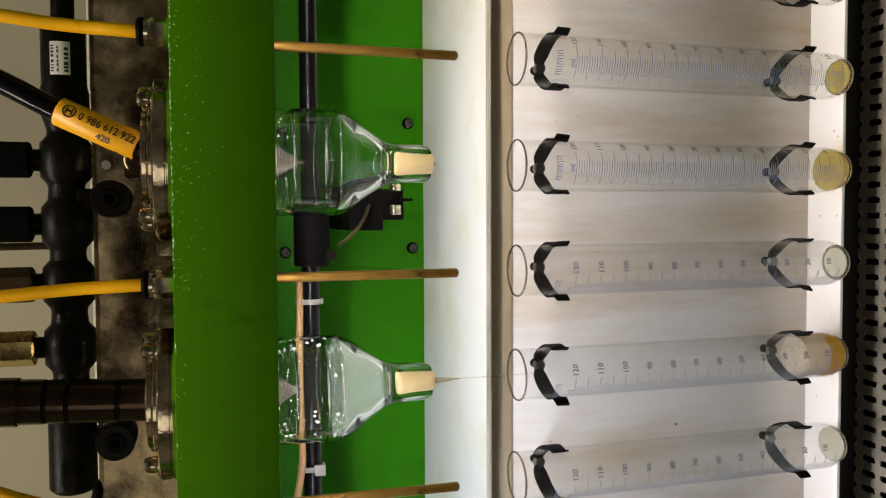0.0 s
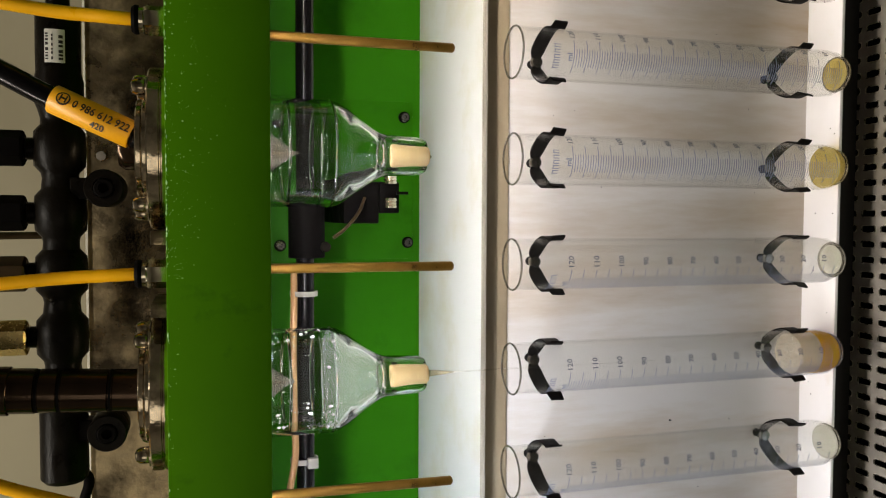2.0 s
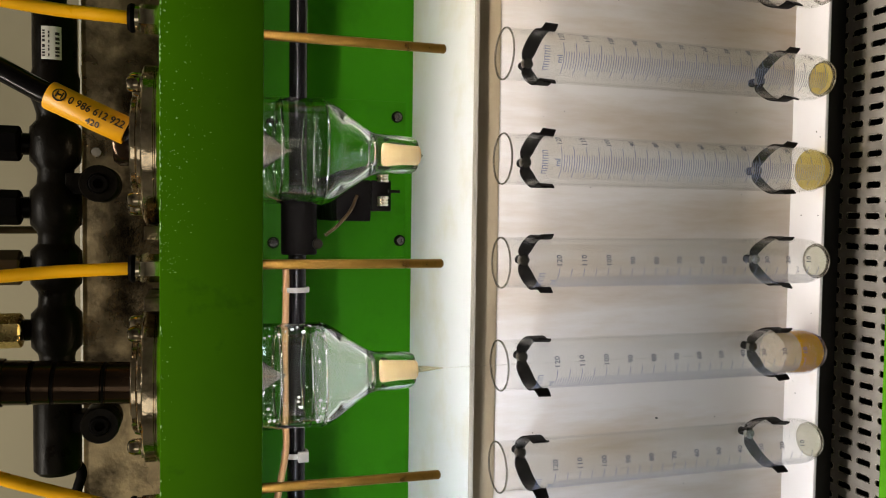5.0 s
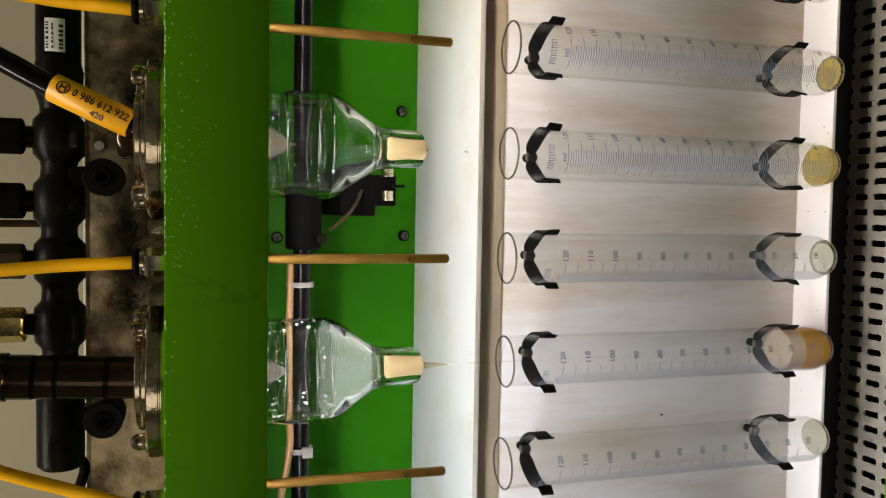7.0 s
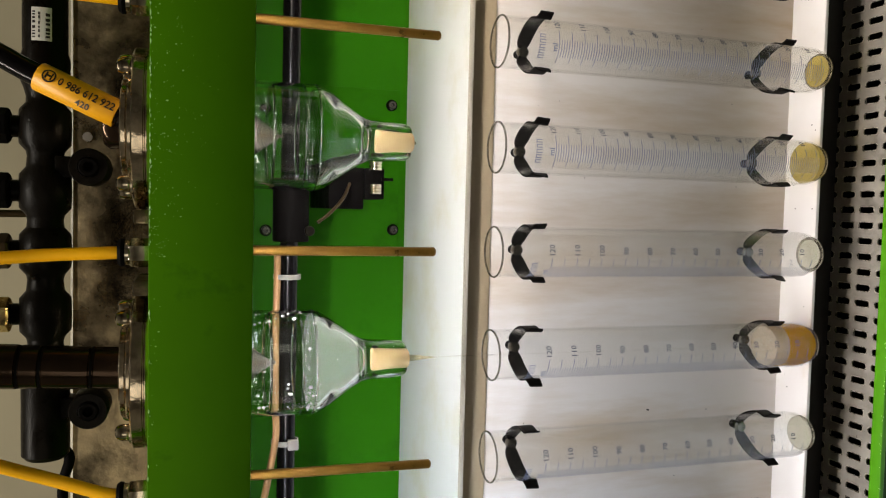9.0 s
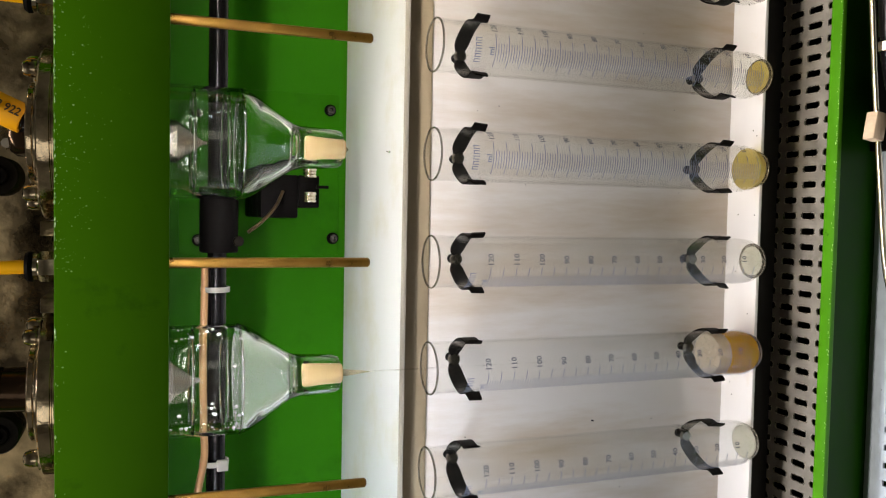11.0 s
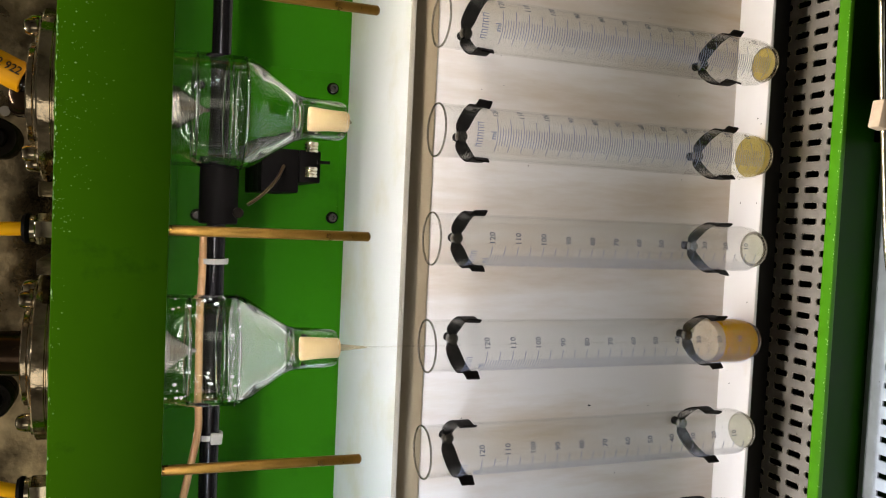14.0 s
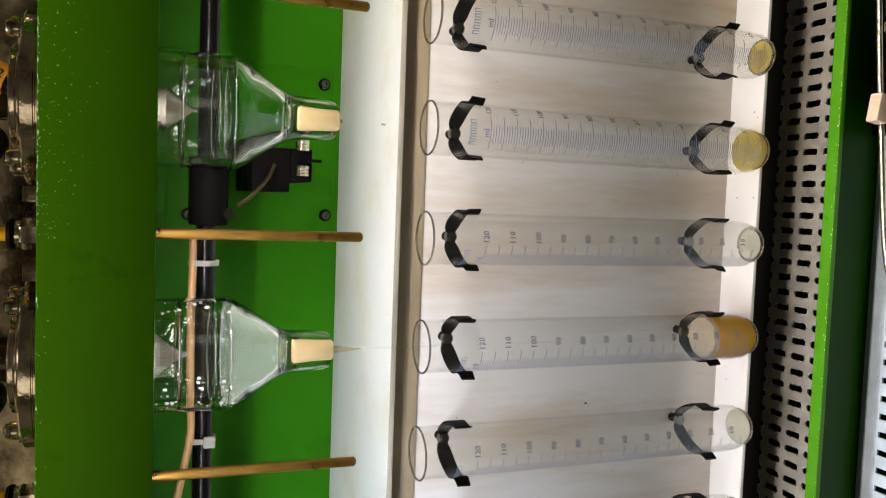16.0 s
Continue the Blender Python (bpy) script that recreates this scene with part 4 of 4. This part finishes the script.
def yellow_hose(x, pts, fitting, label):
    h = thing("yellow_hose", label, "hose", (0, 0, 0), "yellow hoses into the beam")
    part("hose", hose(pts, 0.0034), YELLOW, h)
    f = thing("hose_fitting", "bright metal push fitting with a black collar on the beam", "fitting", (x, -0.014, 1.3922), "hose fittings")
    part("nut", turned([(0, 0), (0.0068, 0), (0.0075, 0.001), (0.0075, 0.0105), (0.0066, 0.0116), (0, 0.0116)], seg=6), fitting, f)
    part("ring", turned([(0.004, 0.0117), (0.0064, 0.0117), (0.0064, 0.0136), (0.004, 0.0136)], seg=24, close=True), STEEL, f)
    part("collar", turned([(0.0036, 0.0137), (0.0072, 0.0137), (0.0074, 0.0155), (0.0062, 0.0172), (0.0036, 0.0172)], seg=24, close=True), BLACK, f)


def thin_line():
    p = tagged(part("steel_line", hose([(0.0165, 0.085, 1.462), (0.0162, 0.083, 1.50), (0.0155, 0.080, 1.56), (0.015, 0.078, 1.62)], 0.0023), DARKNUT), "thin dark olive steel line behind the rail", "pipe")
    return p


upper_plate()
thin_line()
holder(PITCH, 1)
holder(-PITCH, -1)
injectors()
fuel_rail()
yellow_hose(0.128, [(0.128, -0.014, 1.404), (0.1285, -0.0135, 1.418), (0.1305, -0.0085, 1.445), (0.1335, -0.008, 1.475), (0.139, -0.004, 1.53), (0.15, 0.01, 1.6)], STEEL, "yellow nylon hose plugged into a fitting on the beam")
yellow_hose(-0.001, [(-0.001, -0.014, 1.404), (-0.0015, -0.0135, 1.418), (-0.003, -0.0085, 1.445), (-0.0055, -0.008, 1.475), (-0.010, -0.004, 1.53), (-0.018, 0.01, 1.6)], STEEL, "yellow nylon hose plugged into a fitting on the beam")
yellow_hose(-0.129, [(-0.129, -0.014, 1.404), (-0.1275, -0.0135, 1.415), (-0.120, -0.0085, 1.44), (-0.108, -0.008, 1.472), (-0.092, -0.004, 1.51), (-0.075, 0.01, 1.57)], STEEL, "yellow nylon hose bending away above its fitting")


# ---- before the rail: conduit, block, black holder ----
def front_gear():
    c = thing("metal_pipe", "thin bright metal pipe bent down to the front tray", "pipe")
    part("pipe", hose([(0.30, -0.072, 0.951), (0.158, -0.072, 0.9355), (0.124, -0.072, 0.932), (0.056, -0.072, 0.9235), (0.007, -0.072, 0.9168), (-0.018, -0.0735, 0.911), (-0.038, -0.077, 0.903), (-0.052, -0.083, 0.890), (-0.058, -0.087, 0.8715)], 0.0020), STEEL, c)
    part("pipe_end", turned(rod_profile(0.0034, -0.0018, 0.004), (-0.058, -0.0872, 0.8718), seg=18), STEEL, c)
    b = thing("wooden_block", "small pale beige block gripping the thin metal pipe", "block", (0.0880, -0.072, 0.9280))
    bm = boxed(-0.0088, 0.0088, -0.0042, 0.0042, -0.0030, 0.0062, bevel=0.0012)
    bmesh.ops.rotate(bm, verts=bm.verts, cent=(0, 0, 0), matrix=Matrix.Rotation(radians(10), 3, "Y"))
    part("block", bm, BLOCKM, b)
    k = thing("black_bracket", "black plastic bracket under the pale block", "bracket", (0.0885, -0.098, 0.8712))
    part("arm", boxed(-0.0095, 0.0095, -0.03, 0.0195, 0.0005, 0.0495, bevel=0.0015), BLACK, k)
    part("foot", boxed(-0.010, 0.2, -0.05, 0.0735, -0.0008, 0.008, bevel=0.001), BLACK, k)
    l = thing("hose_connector", "black tapered hose connector with a bright clamping nut", "connector", (0.134, -0.088, 0.939))
    run = (1, 0, 0.06)
    part("hose", hose([(0.0055, 0, 0.0003), (0.03, 0, 0.002), (0.09, 0.0005, 0.006), (0.2, 0.001, 0.016)], 0.0062), BLACKGLOSS, l)
    part("nut", turned([(0, -0.0032), (0.0056, -0.0032), (0.0063, -0.0026), (0.0063, 0.0026), (0.0056, 0.0032), (0, 0.0032)], (0, 0, 0), run, 8), STEEL, l, "bright steel clamping nut")
    part("collar", turned([(0, 0.0033), (0.0052, 0.0033), (0.0046, 0.010), (0.0050, 0.012), (0, 0.012)], (0, 0, 0), run, 24), BLACKGLOSS, l)
    part("taper", turned([(0, -0.0262), (0.0024, -0.0258), (0.0030, -0.022), (0.0052, -0.006), (0.0054, -0.0033), (0, -0.0033)], (0, 0, 0), run, 28), BLACKGLOSS, l)
    part("tail", hose([(-0.025, 0, -0.0015), (-0.032, 0.0005, -0.003), (-0.042, 0.0, -0.008), (-0.046, -0.002, -0.0155)], 0.0019), DULLSTEEL, l, "thin dull metal tail")


front_gear()


def room_fixture():
    f = thing("ceiling_light", "rectangular ceiling light over the workshop", "ceiling light", (-0.35, -0.375, 2.6))
    part("housing", boxed(-0.65, 0.65, -0.1, 0.1, 0.02, 0.0998), PAPER, f)
    w = thing("window_1", "bright workshop window with a crossed frame", "window", (-1.3, -2.95, 1.45), kind="structure")
    for x0, x1, z0, z1 in ((-0.71, 0.71, 0.61, 0.67), (-0.71, 0.71, -0.67, -0.61), (-0.71, -0.65, -0.609, 0.609), (0.65, 0.71, -0.609, 0.609)):
        part("window_frame", boxed(x0, x1, -0.045, 0.02, z0, z1), PAPER, w)
    part("window_bar", boxed(-0.03, 0.03, -0.01, 0.02, -0.609, 0.609), PAPER, w)
    part("window_bar", boxed(-0.649, 0.649, 0.021, 0.04, -0.03, 0.03), PAPER, w)


room_fixture()


# ---- motion ----
def motions():
    rise = ((0, 0.0015), (2, 0.004), (3.5, 0.0065), (5.5, 0.0085), (7.5, 0.0102), (9.5, 0.0115), (11.5, 0.0130), (13.5, 0.0160), (16, 0.0190))
    for k, ring in enumerate(RINGS):
        walk(ring, [(t, pose(0, 0, h * (k + 1) / 4)) for t, h in rise])
    walk(FROTH_CAP, [(t, pose(0, 0, -0.0015 + 0.0002 * t, 0, 0, 4 * t)) for t, h in rise])
    rnd = random.Random(12)
    walk(JET_THING, [(k * 0.4, pose(-PITCH + rnd.uniform(-0.0003, 0.0003), rnd.uniform(-0.0003, 0.0003), 1.249, 0, 0, rnd.uniform(-20, 20))) for k in range(41)])
    for t0, d in zip(DROP_TIMES, DROPS):
        rows = [(0, pose(PITCH, 0, 1.262))]
        for dt in (-0.1, 0.0):
            if 0.02 < t0 + dt < 16:
                rows.append((t0 + dt, pose(PITCH, 0, 1.262 if dt < 0 else 1.2455)))
        for dt in (0.05, 0.1, 0.15, 0.2, 0.235):
            if t0 + dt < 16.2:
                rows.append((t0 + dt, pose(PITCH, 0, 1.2455 - 0.2 * dt - 4.9 * dt * dt)))
        if t0 + 0.3 < 16:
            rows += [(t0 + 0.3, pose(PITCH, 0, 0.9605)), (16.0, pose(PITCH, 0, 0.9605))]
        walk(d, rows)


motions()
